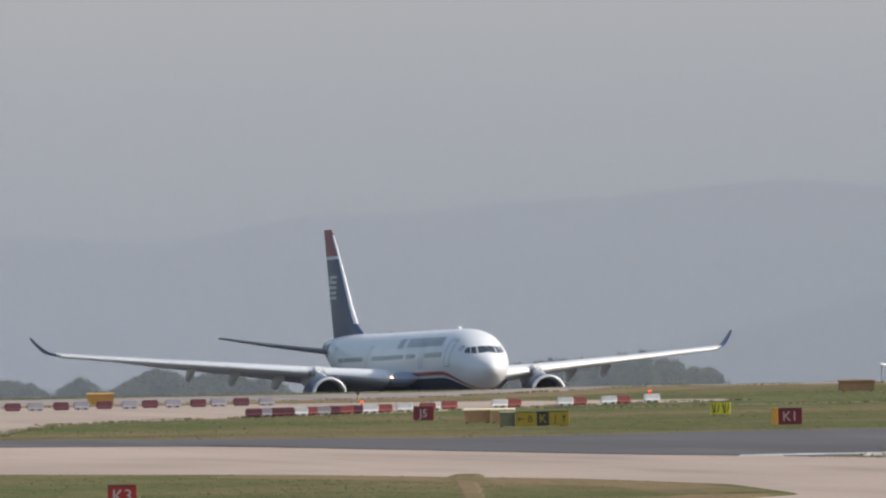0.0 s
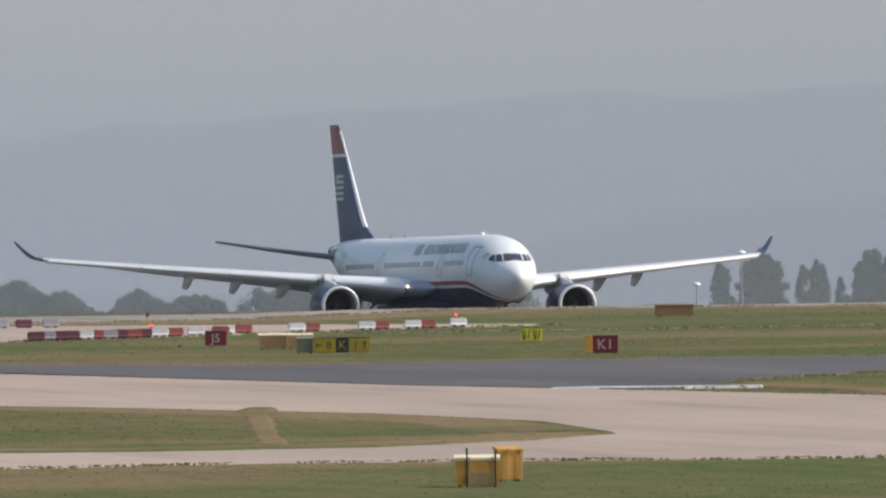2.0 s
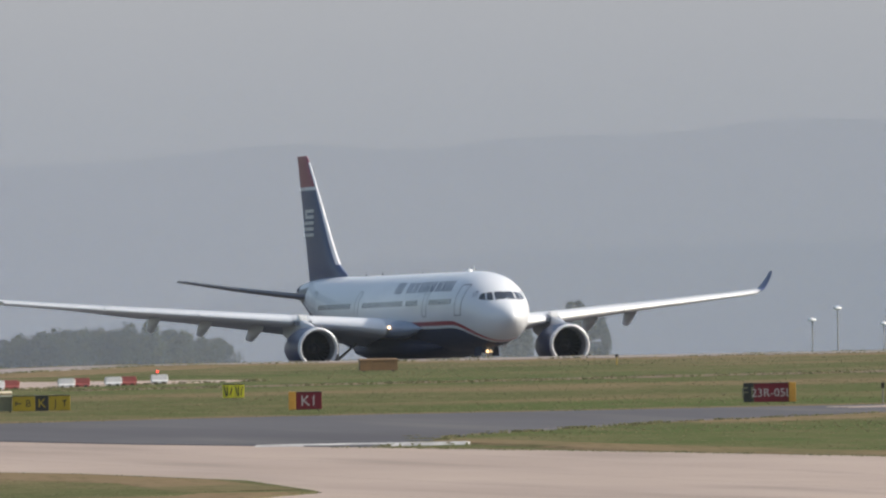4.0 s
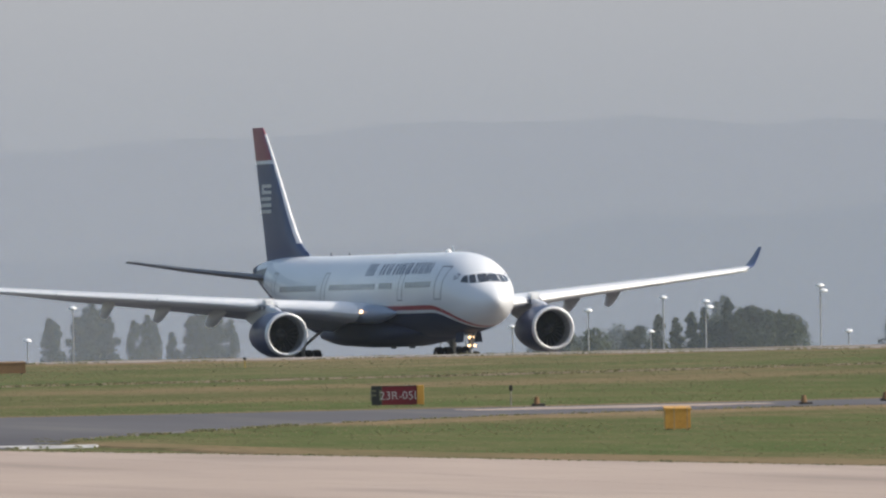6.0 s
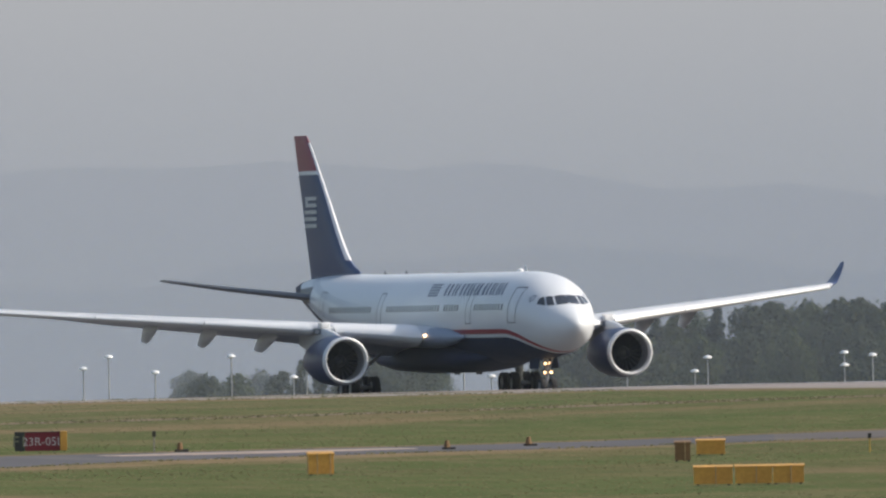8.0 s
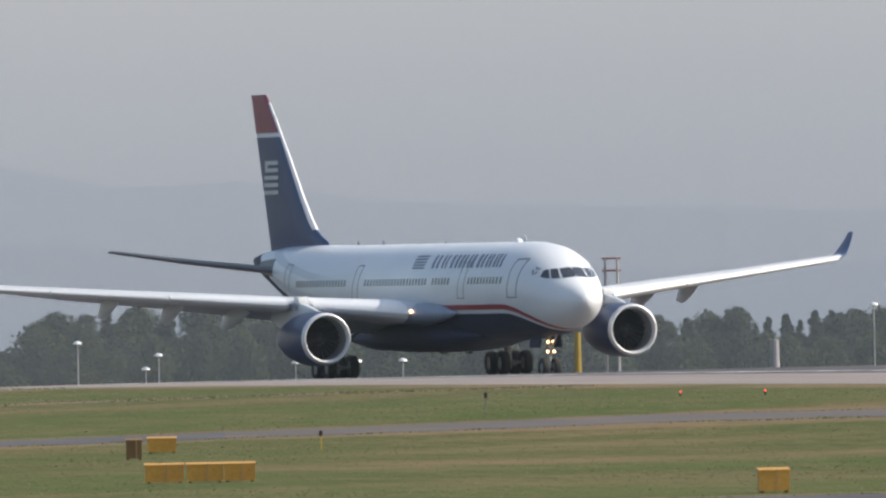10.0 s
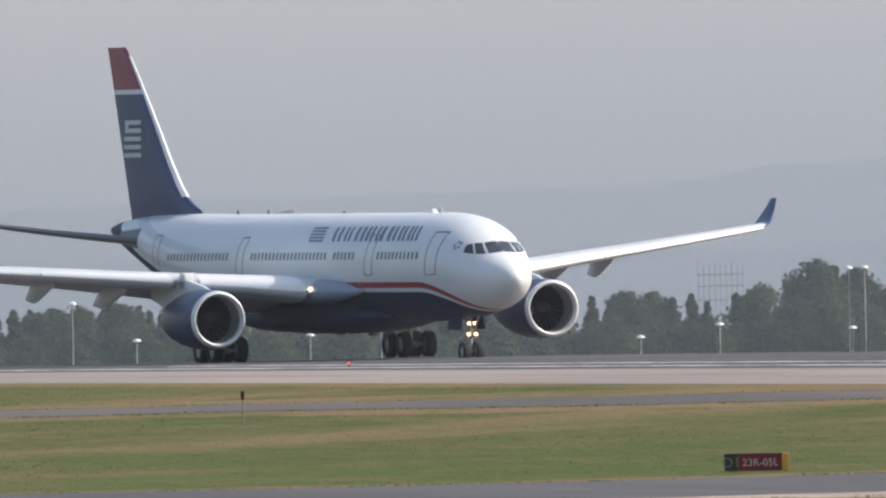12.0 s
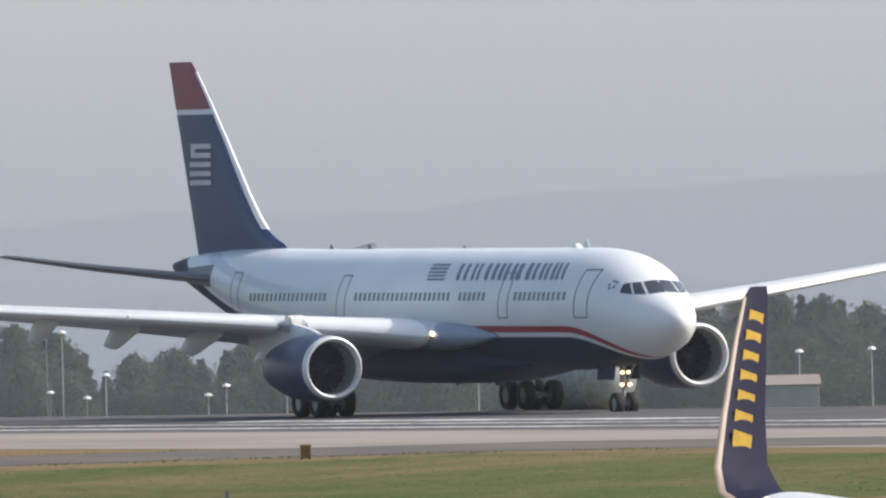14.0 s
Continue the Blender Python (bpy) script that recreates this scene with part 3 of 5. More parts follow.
def wing(plane, side):
    bm = bmesh.new()
    xs = [w[0] for w in WING]
    xs = sorted(set(xs + [2.8, 4.8, 7.7, 11.7, 17, 22.5, 27]))
    loft(bm, [wing_ring(x, side) for x in xs])
    w = part("wing", bm, WING_GREY, plane, "light grey swept wing with flaps set for take-off", True)
    for a, b in ((4.0, 8.75), (10.0, 15.9), (15.97, 21.9), (21.97, 28.4)):
        bm = bmesh.new()
        rings = []
        for i in range(7):
            x = a + (b - a) * i / 6
            le, chord, z, th, droop = wing_at(x)
            pts = airfoil(chord, th, 16)[9:25]
            out = []
            for p, q in pts:
                out.append((side * x, le - MAIN + p - 0.22, z + q * 1.22 - 0.035 * (p - chord * 0.3) - 0.12))
            rings.append(out)
        loft(bm, rings, True, True)
        part("slat", bm, SLAT_WHITE, w, "bright white extended slat", True)
    for x in (7.6, 11.1, 14.5, 17.9):
        le, chord, z, th, droop = wing_at(x)
        bm = bmesh.new()
        rings = []
        y0, y1 = le + chord * 0.42, le + chord * 1.18
        size = 0.84 if x > 10 else 0.92
        for i in range(13):
            k = i / 12
            r = max(0.02, min(1.0, (k / 0.55) ** 0.7) * min(1.0, ((1.0 - k) / 0.30) ** 0.9))
            cz = z - 0.06 * chord - 0.10 - 0.95 * size * k ** 1.4
            rings.append([(side * (x + 0.22 * r * math.cos(a)), y0 + (y1 - y0) * k - MAIN, cz + size * r * (0.62 if math.sin(a) < 0 else 0.9) * math.sin(a)) for a in [2 * math.pi * j / 12 for j in range(12)]])
        loft(bm, rings)
        part("flap_track_fairing", bm, WING_GREY, w, "grey canoe-shaped flap fairing", True)
    # the winglet
    bm = bmesh.new()
    rings = []
    for x, le, chord, z, th in ((28.7, 35.45, 2.5, 6.27, 0.10), (29.15, 35.95, 2.25, 6.42, 0.085), (29.5, 36.5, 1.85, 6.72, 0.08), (29.98, 37.25, 1.3, 7.24, 0.08), (30.32, 37.85, 0.78, 7.73, 0.08)):
        lean = Vector((0.95, 0, -0.3)) if z > 6.5 else Vector((0, 0, 1))
        rings.append([(side * (x - q * lean.x), le - MAIN + p, z + q * (lean.z if z < 6.5 else 0.3)) for p, q in airfoil(chord, th, 10)])
    loft(bm, rings)
    part("winglet", bm, FIN, w, "navy blue canted winglet", True)


def tailplane(plane, side):
    bm = bmesh.new()
    rings = []
    for x, le, chord, z in ((0.8, 48.9, 5.6, 6.25), (1.8, 49.6, 5.1, 6.38), (5.5, 52.4, 3.7, 6.95), (9.3, 55.4, 2.25, 7.65), (9.65, 56.05, 1.6, 7.72)):
        rings.append([(side * x, le - MAIN + p, z + q) for p, q in airfoil(chord, 0.095, 10)])
    loft(bm, rings)
    part("tailplane", bm, TAIL_GREY, plane, "swept tailplane painted dark grey for its shade", True)


def tail_fin(plane):
    bm = bmesh.new()
    rings = []
    for z, le, te, th in ((7.4, 44.4, 55.6, 0.055), (8.02, 45.1, 55.75, 0.06), (8.30, 46.1, 55.85, 0.075), (8.7, 47.1, 55.98, 0.09), (9.4, 48.1, 56.2, 0.10), (10.6, 49.4, 56.58, 0.10),
                          (13.0, 51.7, 57.32, 0.10), (15.0, 53.7, 57.95, 0.10), (16.5, 55.3, 58.42, 0.10), (16.88, 55.8, 58.55, 0.07)):
        rings.append([(q, le - MAIN + p, z) for p, q in fin_section(te - le, th)])
    loft(bm, rings)
    fin = part("tail_fin", bm, FIN, plane, "navy tail fin with a red tip over a white line", True)
    bm = bmesh.new()
    rings = []
    for z, le in ((8.75, 47.2), (9.4, 48.1), (10.6, 49.4), (13.0, 51.7), (15.0, 53.7), (16.4, 55.2)):
        chord = ramp(z, ((8.7, 8.8), (16.5, 3.12)))
        rings.append([(q, le - MAIN - 0.05 + p, z) for p, q in [(p, q) for p, q in fin_section(chord, 0.112) if p < 0.05 * chord]])
    loft(bm, rings)
    part("leading_edge", bm, BARE_METAL, fin, "bright bare metal leading edge", True)
    # the emblem: plain white bars on each side
    for side in (-1, 1):
        for i in range(5):
            bm = bmesh.new()
            z = 12.80 - 0.44 * i
            a, b = 53.05, 55.55
            if i < 2:
                b -= 0.60
            box(bm, (0.03, b - a, 0.24), (side * (0.31 + 0.01 * i), (a + b) / 2 - MAIN, z))
            ob = part("emblem_bar", bm, TITLE_WHITE, fin, "white painted bar")
        bm = bmesh.new()
        box(bm, (0.03, 0.45, 0.68), (side * 0.26, 55.32 - MAIN, 12.58))
        part("emblem_bar", bm, TITLE_WHITE, fin, "white painted bar")


def fin_section(chord, thick, n=10):
    out = airfoil(chord, thick, n)
    top = [p for p in out[:n + 1]]
    return [(p, q - 0.018 * math.sin(math.pi * min(1, max(0, p / chord))) * chord) for p, q in top] + \
           [(p, -(q - 0.018 * math.sin(math.pi * min(1, max(0, p / chord))) * chord)) for p, q in reversed(top[:-1])][0:n - 1]


def lathe(bm, profile, centre, n=36):
    """A body of revolution along y: (y, radius)."""
    loft(bm, [[(centre[0] + r * math.cos(a), y, centre[2] + r * math.sin(a)) for a in [2 * math.pi * i / n for i in range(n)]] for y, r in profile], True, False)


def engine(plane, side):
    x, z, y0 = side * 9.37, 2.46, 18.35 - MAIN
    bm = bmesh.new()
    lathe(bm, [(y0 + 0.28, 1.50), (y0 + 0.9, 1.56), (y0 + 1.8, 1.58), (y0 + 3.0, 1.54), (y0 + 4.2, 1.40), (y0 + 5.3, 1.18), (y0 + 6.1, 0.98), (y0 + 6.12, 0.90), (y0 + 5.4, 0.92)], (x, 0, z))
    e = part("engine", bm, COWL, plane, "navy engine cowling with a bright metal lip", True)
    bm = bmesh.new()
    lathe(bm, [(y0 + 0.30, 1.503), (y0 + 0.12, 1.47), (y0 + 0.02, 1.41), (y0, 1.36), (y0 + 0.04, 1.30), (y0 + 0.16, 1.255), (y0 + 0.34, 1.235)], (x, 0, z))
    part("inlet_lip", bm, BARE_METAL, e, "polished metal inlet lip", True)
    bm = bmesh.new()
    lathe(bm, [(y0 + 0.33, 1.236), (y0 + 0.9, 1.22), (y0 + 1.5, 1.235), (y0 + 1.75, 1.24)], (x, 0, z))
    part("inlet_duct", bm, DUCT, e, "grey inlet duct", True)
    bm = bmesh.new()
    lathe(bm, [(y0 + 1.72, 1.24), (y0 + 1.78, 0.4)], (x, 0, z), 24)
    fan = part("fan", bm, FAN_DARK, e, "dark fan disc")
    bm = bmesh.new()
    p = [Vector((math.cos(k), 0, math.sin(k))) for k in (0.0, 0.16)]
    front = [Vector((0, 1.45, 0)) + p[0] * 0.38, Vector((0, 1.66, 0)) + p[1] * 0.38, Vector((0, 1.70, 0)) + p[1] * 1.22, Vector((0, 1.38, 0)) + p[0] * 1.22]
    loft(bm, [front, [q + Vector((0.0, 0.02, 0.012)) for q in front]])
    blade = None
    for i in range(22):
        m = Matrix.Translation((x, y0, z)) @ Matrix.Rotation(2 * math.pi * i / 22, 4, "Y")
        if blade is None:
            blade = part("fan_blade", bm, FAN_DARK, e)
            blade.matrix_basis = m
        else:
            share("fan_blade", blade, e, m)
    bm = bmesh.new()
    lathe(bm, [(y0 + 1.05, 0.01), (y0 + 1.1, 0.10), (y0 + 1.3, 0.27), (y0 + 1.5, 0.38), (y0 + 1.7, 0.42)], (x, 0, z), 20)
    part("spinner", bm, FAN_DARK, e, "dark conical spinner", True)
    bm = bmesh.new()
    lathe(bm, [(y0 + 5.2, 0.62), (y0 + 6.0, 0.5), (y0 + 6.7, 0.2), (y0 + 6.9, 0.02)], (x, 0, z), 20)
    part("exhaust_cone", bm, FAN_DARK, e, "dark exhaust cone", True)
    bm = bmesh.new()
    rings = []
    for y, low, high, w in ((19.6, 3.92, 4.0, 0.10), (20.6, 3.75, 4.22, 0.20), (22.0, 3.6, 4.42, 0.24), (23.4, 3.4, 4.6, 0.25), (25.5, 3.0, 4.5, 0.24), (28.0, 3.5, 4.3, 0.12)):
        rings.append([(x + w * a, y - MAIN, h) for a, h in ((-1, low), (1, low), (1, high - 0.12), (0.6, high), (-0.6, high), (-1, high - 0.12))])
    loft(bm, rings)
    py = part("pylon", bm, WING_GREY, plane, "light grey engine pylon", True)
    # the fairing that fills the gap between the slats above the pylon
    bm = bmesh.new()
    box(bm, (0.56, 0.75, 0.34), (x, 23.02 - MAIN, 4.66), 0.07)
    box(bm, (0.80, 0.30, 0.10), (x, 22.85 - MAIN, 4.86), 0.03)
    part("slat_gap_fairing", bm, SLAT_WHITE, py, "white fairing between the slats")
    # dark block put in for the shaded gap below the white fairing
    bm = bmesh.new()
    box(bm, (1.1, 0.4, 0.30), (x, 22.98 - MAIN, 4.30), 0.04)
    part("slat_gap_shade", bm, DUCT, py, "dark grey block for the shade in the slat gap")


def wheel(parent, x, y, r, w):
    bm = bmesh.new()
    n = 28
    prof = [(-w / 2, r * 0.60), (-w / 2, r * 0.90), (-w * 0.38, r * 0.985), (-w * 0.15, r), (w * 0.15, r), (w * 0.38, r * 0.985), (w / 2, r * 0.90), (w / 2, r * 0.60)]
    loft(bm, [[(x + u, y + q * math.cos(a), r + q * math.sin(a)) for a in [2 * math.pi * i / n for i in range(n)]] for u, q in prof], True, False)
    tyre = part("tyre", bm, TYRE, parent, "black rubber tyre", True)
    bm = bmesh.new()
    loft(bm, [[(x + u, y + q * math.cos(a), r + q * math.sin(a)) for a in [2 * math.pi * i / 18 for i in range(18)]] for u, q in ((-w * 0.40, r * 0.1), (-w * 0.34, r * 0.6), (w * 0.34, r * 0.6), (w * 0.40, r * 0.1))])
    part("wheel_hub", bm, STEEL, tyre, "grey wheel hub")


def landing_gear(plane):
    y = 6.67 - MAIN
    bm = bmesh.new()
    tube(bm, (0, y, 0.55), (0, y, 2.6), 0.10)
    tube(bm, (0, y, 1.25), (0, y + 0.1, 2.5), 0.15)
    tube(bm, (0, y, 1.15), (0, y - 1.5, 2.55), 0.06)
    tube(bm, (-0.36, y, 0.53), (0.36, y, 0.53), 0.08)
    gear = part("nose_gear", bm, STEEL, plane, "grey twin-wheel nose gear", True)
    for x in (-0.36, 0.36):
        wheel(gear, x, y, 0.53, 0.36)
    for side in (-1, 1):
        bm = bmesh.new()
        box(bm, (0.05, 1.9, 0.75), (side * 0.62, y + 0.5, 2.02), 0.02, Matrix.Rotation(radians(-8 * side), 4, "Y"))
        part("gear_door", bm, NAVY, gear, "navy nose gear door")
        for z, r, dx in ((1.98, 0.085, 0.16), (1.42, 0.08, 0.20)):
            bm = bmesh.new()
            tube(bm, (side * dx, y - 0.22, z), (side * dx, y - 0.30, z), r, n=14)
            part("taxi_light", bm, GLAZE, gear, "lit warm taxi light")
            bm = bmesh.new()
            tube(bm, (side * dx, y - 0.215, z), (side * dx, y, z), r * 1.1, r * 0.5, n=14)
            part("lamp_housing", bm, STEEL, gear, "grey lamp housing")
    for side in (-1, 1):
        x = side * 5.34
        bm = bmesh.new()
        tube(bm, (x, 0, 0.7), (x, 0, 3.6), 0.19)
        tube(bm, (x, 0, 1.4), (x, 0, 3.6), 0.26)
        tube(bm, (x, 0.1, 1.5), (side * 3.2, 0.4, 3.2), 0.10)
        tube(bm, (x, -1.05, 0.70), (x, 1.05, 0.70), 0.15)
        for dy in (-0.99, 0.99):
            tube(bm, (x - 0.70, dy, 0.70), (x + 0.70, dy, 0.70), 0.10)
        tube(bm, (x, 0.15, 1.6), (x, 0.75, 0.95), 0.07)
        gear = part("main_gear", bm, STEEL, plane, "grey main gear leg with a four-wheel bogie", True)
        for dy in (-0.99, 0.99):
            for dx in (-0.70, 0.70):
                wheel(gear, x + dx, dy, 0.70, 0.50)
        bm = bmesh.new()
        box(bm, (0.06, 1.7, 1.5), (x + side * 0.34, 0.1, 2.75), 0.02)
        part("gear_door", bm, NAVY, gear, "navy main gear door")


def airliner():
    plane = tagged(empty("airliner"), "wide-body twin-jet airliner in white and navy paint rolling on the runway", "airplane")
    # fuselage
    bm = bmesh.new()
    ds = steps((0.03, 0.35, 0.08), (0.35, 3.2, 0.285), (3.2, 9, 0.58), (9, 38, 1.45), (38, 58, 0.9), (58, 58.35, 0.18))
    n = 64
    rings = []
    for d in ds:
        top, low, half = ramp(d, TOP), ramp(d, BOTTOM), ramp(d, HALF)
        c, h = (top + low) / 2, (top - low) / 2
        rings.append([(half * math.sin(a), d - MAIN, c + h * math.cos(a)) for a in [2 * math.pi * (i + 0.5) / n for i in range(n)]])
    loft(bm, rings)
    body = part("fuselage", bm, LIVERY, plane, "glossy white fuselage with a navy belly and a red line", True)
    bm = bmesh.new()
    rings = []
    for d, w, low, high in ((14.2, 1.4, 2.2, 2.7), (16.0, 2.2, 1.85, 2.95), (18.6, 2.62, 1.58, 3.3), (21, 2.80, 1.46, 3.5), (27, 2.84, 1.44, 3.5), (32, 2.7, 1.55, 3.3), (35, 2.3, 1.85, 3.0), (37.6, 1.3, 2.2, 2.7)):
        ring = []
        for i in range(32):
            a = 2 * math.pi * i / 32
            s, c = math.sin(a), math.cos(a)
            ring.append((w * math.copysign(abs(s) ** 0.75, s), d - MAIN, (low + high) / 2 + (high - low) / 2 * math.copysign(abs(c) ** 0.75, c)))
        rings.append(ring)
    loft(bm, rings)
    part("belly_fairing", bm, NAVY, plane, "navy wing-root fairing under the belly", True)
    for side in (-1, 1):
        # blue-grey shoulder ahead of the wing root
        bm = bmesh.new()
        rings = []
        for d, w, h in ((14.6, 0.03, 0.05), (15.8, 0.25, 0.26), (17.2, 0.55, 0.46), (18.8, 0.92, 0.60), (20.2, 1.2, 0.66), (22.5, 1.2, 0.6)):
            rings.append([(side * (2.75 + w * max(-0.2, math.cos(a))), d - MAIN, 3.72 + h * math.sin(a)) for a in [2 * math.pi * i / 16 for i in range(16)]])
        loft(bm, rings)
        root = part("wing_root_fairing", bm, FAIRING_BLUE, plane, "blue-grey wing-root fairing", True)
        bm = bmesh.new()
        bmesh.ops.create_uvsphere(bm, u_segments=12, v_segments=8, radius=0.11, matrix=Matrix.Translation((side * 3.85, 19.45 - MAIN, 3.88)))
        part("landing_light", bm, GLAZE_WHITE if side < 0 else GLAZE, root, "lit landing light", True)
        wing(plane, side)
        tailplane(plane, side)
        engine(plane, side)
        bm = bmesh.new()
        skin_patch(bm, ((49.6, 6.05), (54.2, 6.25), (53.9, 6.95), (50.0, 7.10)), side, 0.03, 0.05, 5)
        part("tailplane_seal", bm, TAIL_GREY, body, "dark rubbing plate round the tailplane root", True)
        # cabin windows, doors and cockpit panes
        for a, b in ((7.0, 12.6), (15.9, 18.8), (19.9, 30.9), (34.2, 43.4)):
            for i in range(int((b - a) / 0.533) + 1):
                d = a + 0.533 * i
                bm = bmesh.new()
                skin_patch(bm, ((d, 5.38), (d + 0.25, 5.38), (d + 0.25, 5.76), (d, 5.76)), side, 0.018, 0.03, 2)
                part("cabin_window", bm, CABIN_PANE, body)
        for d, w, low, high in ((5.0, 1.15, 4.55, 6.72), (13.2, 1.1, 4.55, 6.6), (31.9, 1.0, 4.6, 6.55), (45.2, 1.1, 4.75, 6.7)):
            for q in (((d, low), (d + w, low), (d + w, low + 0.05), (d, low + 0.05)), ((d, high), (d + w, high), (d + w, high + 0.05), (d, high + 0.05)),
                      ((d, low), (d + 0.06, low), (d + 0.06, high), (d, high)), ((d + w - 0.06, low), (d + w, low), (d + w, high), (d + w - 0.06, high))):
                bm = bmesh.new()
                skin_patch(bm, q, side, 0.016, 0.03, 5)
                part("door_outline", bm, OUTLINE, body, "dark outline of a cabin door")
        for q in (((0.06, 5.66), (0.76, 5.60), (0.67, 6.15), (0.06, 6.21)), ((0.86, 5.60), (1.25, 5.60), (1.10, 6.13), (0.76, 6.15)), ((1.33, 5.60), (1.68, 5.68), (1.42, 6.06), (1.18, 6.12))):
            bm = bmesh.new()
            skin_patch(bm, [(skin_d(x, z), z) for x, z in q], side, 0.02, 0.05, 4)
            part("cockpit_window", bm, PANE, body, "dark cockpit window")
        # the airline's name as plain slanted bars, and a flag of five bars before it
        d = 19.75
        for w, gap in ((1.25, 0.42), (0.95, 0.55), (1.3, 0.22), (0.42, 0.22), (1.25, 0.15), (1.65, 0.15), (1.25, 0.12), (1.15, 0.12), (0.95, 0.0)):
            for u in ((0.0,) if w < 0.5 else (0.0, 0.62)):
                a, thick = d - w * u, (0.36 if w < 0.5 else w * 0.27)
                bm = bmesh.new()
                skin_patch(bm, ((a, 6.32), (a - thick, 6.32), (a - thick + 0.50, 7.06), (a + 0.50, 7.06)), side, 0.02, 0.03, 4)
                part("name_bar", bm, TITLE, body, "slate blue painted bar")
            d -= w + gap
        for i in range(5):
            bm = bmesh.new()
            z = 6.32 + 0.165 * i
            skin_patch(bm, ((23.1 + 0.11 * i, z), (21.1 + 0.11 * i, z), (21.1 + 0.11 * i, z + 0.085), (23.1 + 0.11 * i, z + 0.085)), side, 0.02, 0.03, 2)
            part("flag_bar", bm, TITLE, body, "slate blue painted bar")
        for i in range(5):
            a = 2 * math.pi * i / 5
            bm = bmesh.new()
            d, z = 3.75 + 0.17 * math.cos(a), 6.05 + 0.17 * math.sin(a)
            skin_patch(bm, ((d - 0.05, z - 0.05), (d + 0.05, z - 0.05), (d + 0.05, z + 0.05), (d - 0.05, z + 0.05)), side, 0.02, 0.03, 1)
            part("alliance_mark", bm, TITLE, body, "small slate blue mark")
    tail_fin(plane)
    for d, h in ((10.2, 0.42), (24.0, 0.18), (35.0, 0.30), (39.5, 0.30)):
        bm = bmesh.new()
        loft(bm, [[(0.03 * s * k, d - MAIN + u * k + (1 - k) * 0.25, 7.70 + h * (1 - k) * 1.6) for s, u in ((1, 0.25), (1, -0.25), (-1, -0.25), (-1, 0.25))] for k in (1.0, 0.4)])
        part("antenna", bm, TITLE_WHITE if h > 0.35 else OUTLINE, body, "small blade antenna on the roof")
    bm = bmesh.new()
    bmesh.ops.create_uvsphere(bm, u_segments=16, v_segments=8, radius=0.24, matrix=Matrix.Translation((0, 11.4 - MAIN, 7.70)))
    part("antenna_dome", bm, SLAT_WHITE, body, "white antenna dome on the roof", True)
    for d in (20.5, 25.0):
        bm = bmesh.new()
        box(bm, (0.3, 0.5, 0.16), (0, d - MAIN, 1.42), 0.04)
        part("drain_mast", bm, OUTLINE, body, "small dark mast under the belly")
    bm = bmesh.new()
    bmesh.ops.create_uvsphere(bm, u_segments=10, v_segments=6, radius=0.09, matrix=Matrix.Translation((-0.6, 18.0 - MAIN, 2.0)))
    part("beacon", bm, GLAZE_RED, body, "red belly beacon")
    landing_gear(plane)
    return plane


PLANE = airliner()


# ================= things on the airfield =================
ORANGE = surface("orange_yellow_plastic", (0.60, 0.32, 0.060), (0.42, 0.21, 0.040), 0.55, coarse=1.2, fine=9.0, bump=0.004)
TAN = surface("faded_tan_board", (0.48, 0.27, 0.13), (0.33, 0.185, 0.09), 0.7, coarse=1.2, fine=9.0)
BROWN = surface("brown_weathered_board", (0.210, 0.120, 0.050), (0.14, 0.08, 0.036), 0.75, coarse=1.2, fine=9.0)
# the lid's brightness in the sun is painted as pale cream
CREAM = surface("sunlit_lid", (0.80, 0.70, 0.50), (0.68, 0.55, 0.35), 0.6, coarse=1.5, fine=8.0)
SIGN_RED = surface("sign_red", (0.175, 0.014, 0.028), (0.13, 0.012, 0.024), 0.4, coarse=1.5, fine=8.0)
SIGN_RED_BRIGHT = surface("sign_red_bright", (0.34, 0.026, 0.024), (0.26, 0.022, 0.022), 0.4, coarse=1.5, fine=8.0)
SIGN_BLACK = surface("sign_black", (0.022, 0.022, 0.025), (0.035, 0.035, 0.038), 0.5, coarse=1.5, fine=8.0)
SIGN_YELLOW = surface("sign_dull_yellow", (0.36, 0.27, 0.025), (0.28, 0.21, 0.025), 0.45, coarse=1.5, fine=8.0)
SIGN_LEMON = surface("sign_lemon_yellow", (0.70, 0.66, 0.030), (0.58, 0.54, 0.03), 0.45, coarse=1.5, fine=8.0)
LETTER = surface("sign_white_letters", (0.50, 0.47, 0.47), rough=0.5)
STRAP = surface("dull_ochre_strap", (0.42, 0.30, 0.15), (0.30, 0.21, 0.10), 0.7, coarse=2.0, fine=9.0)
GREY_BOX = surface("grey_green_cabinet", (0.200, 0.200, 0.130), (0.15, 0.15, 0.1), 0.6, coarse=1.5, fine=8.0)
BARRIER_WHITE = surface("barrier_white_plastic", (0.70, 0.69, 0.68), (0.55, 0.54, 0.54), 0.5, coarse=1.0, fine=6.0)
BARRIER_RED = surface("barrier_red_plastic", (0.31, 0.082, 0.070), (0.24, 0.065, 0.06), 0.5, coarse=1.0, fine=6.0)
BARRIER_DARK = surface("barrier_maroon_plastic", (0.130, 0.035, 0.045), (0.10, 0.03, 0.04), 0.55, coarse=1.0, fine=6.0)
BARRIER_GREY = surface("barrier_grey_plastic", (0.330, 0.310, 0.340), (0.25, 0.24, 0.27), 0.55, coarse=1.0, fine=6.0)
POST = surface("galvanised_post", (0.23, 0.22, 0.20), (0.14, 0.13, 0.12), 0.6, 0.2, coarse=2.0, fine=10.0)
POST_YELLOW = surface("yellow_post_paint", (0.42, 0.28, 0.04), (0.3, 0.2, 0.04), 0.6, coarse=2.0, fine=10.0)
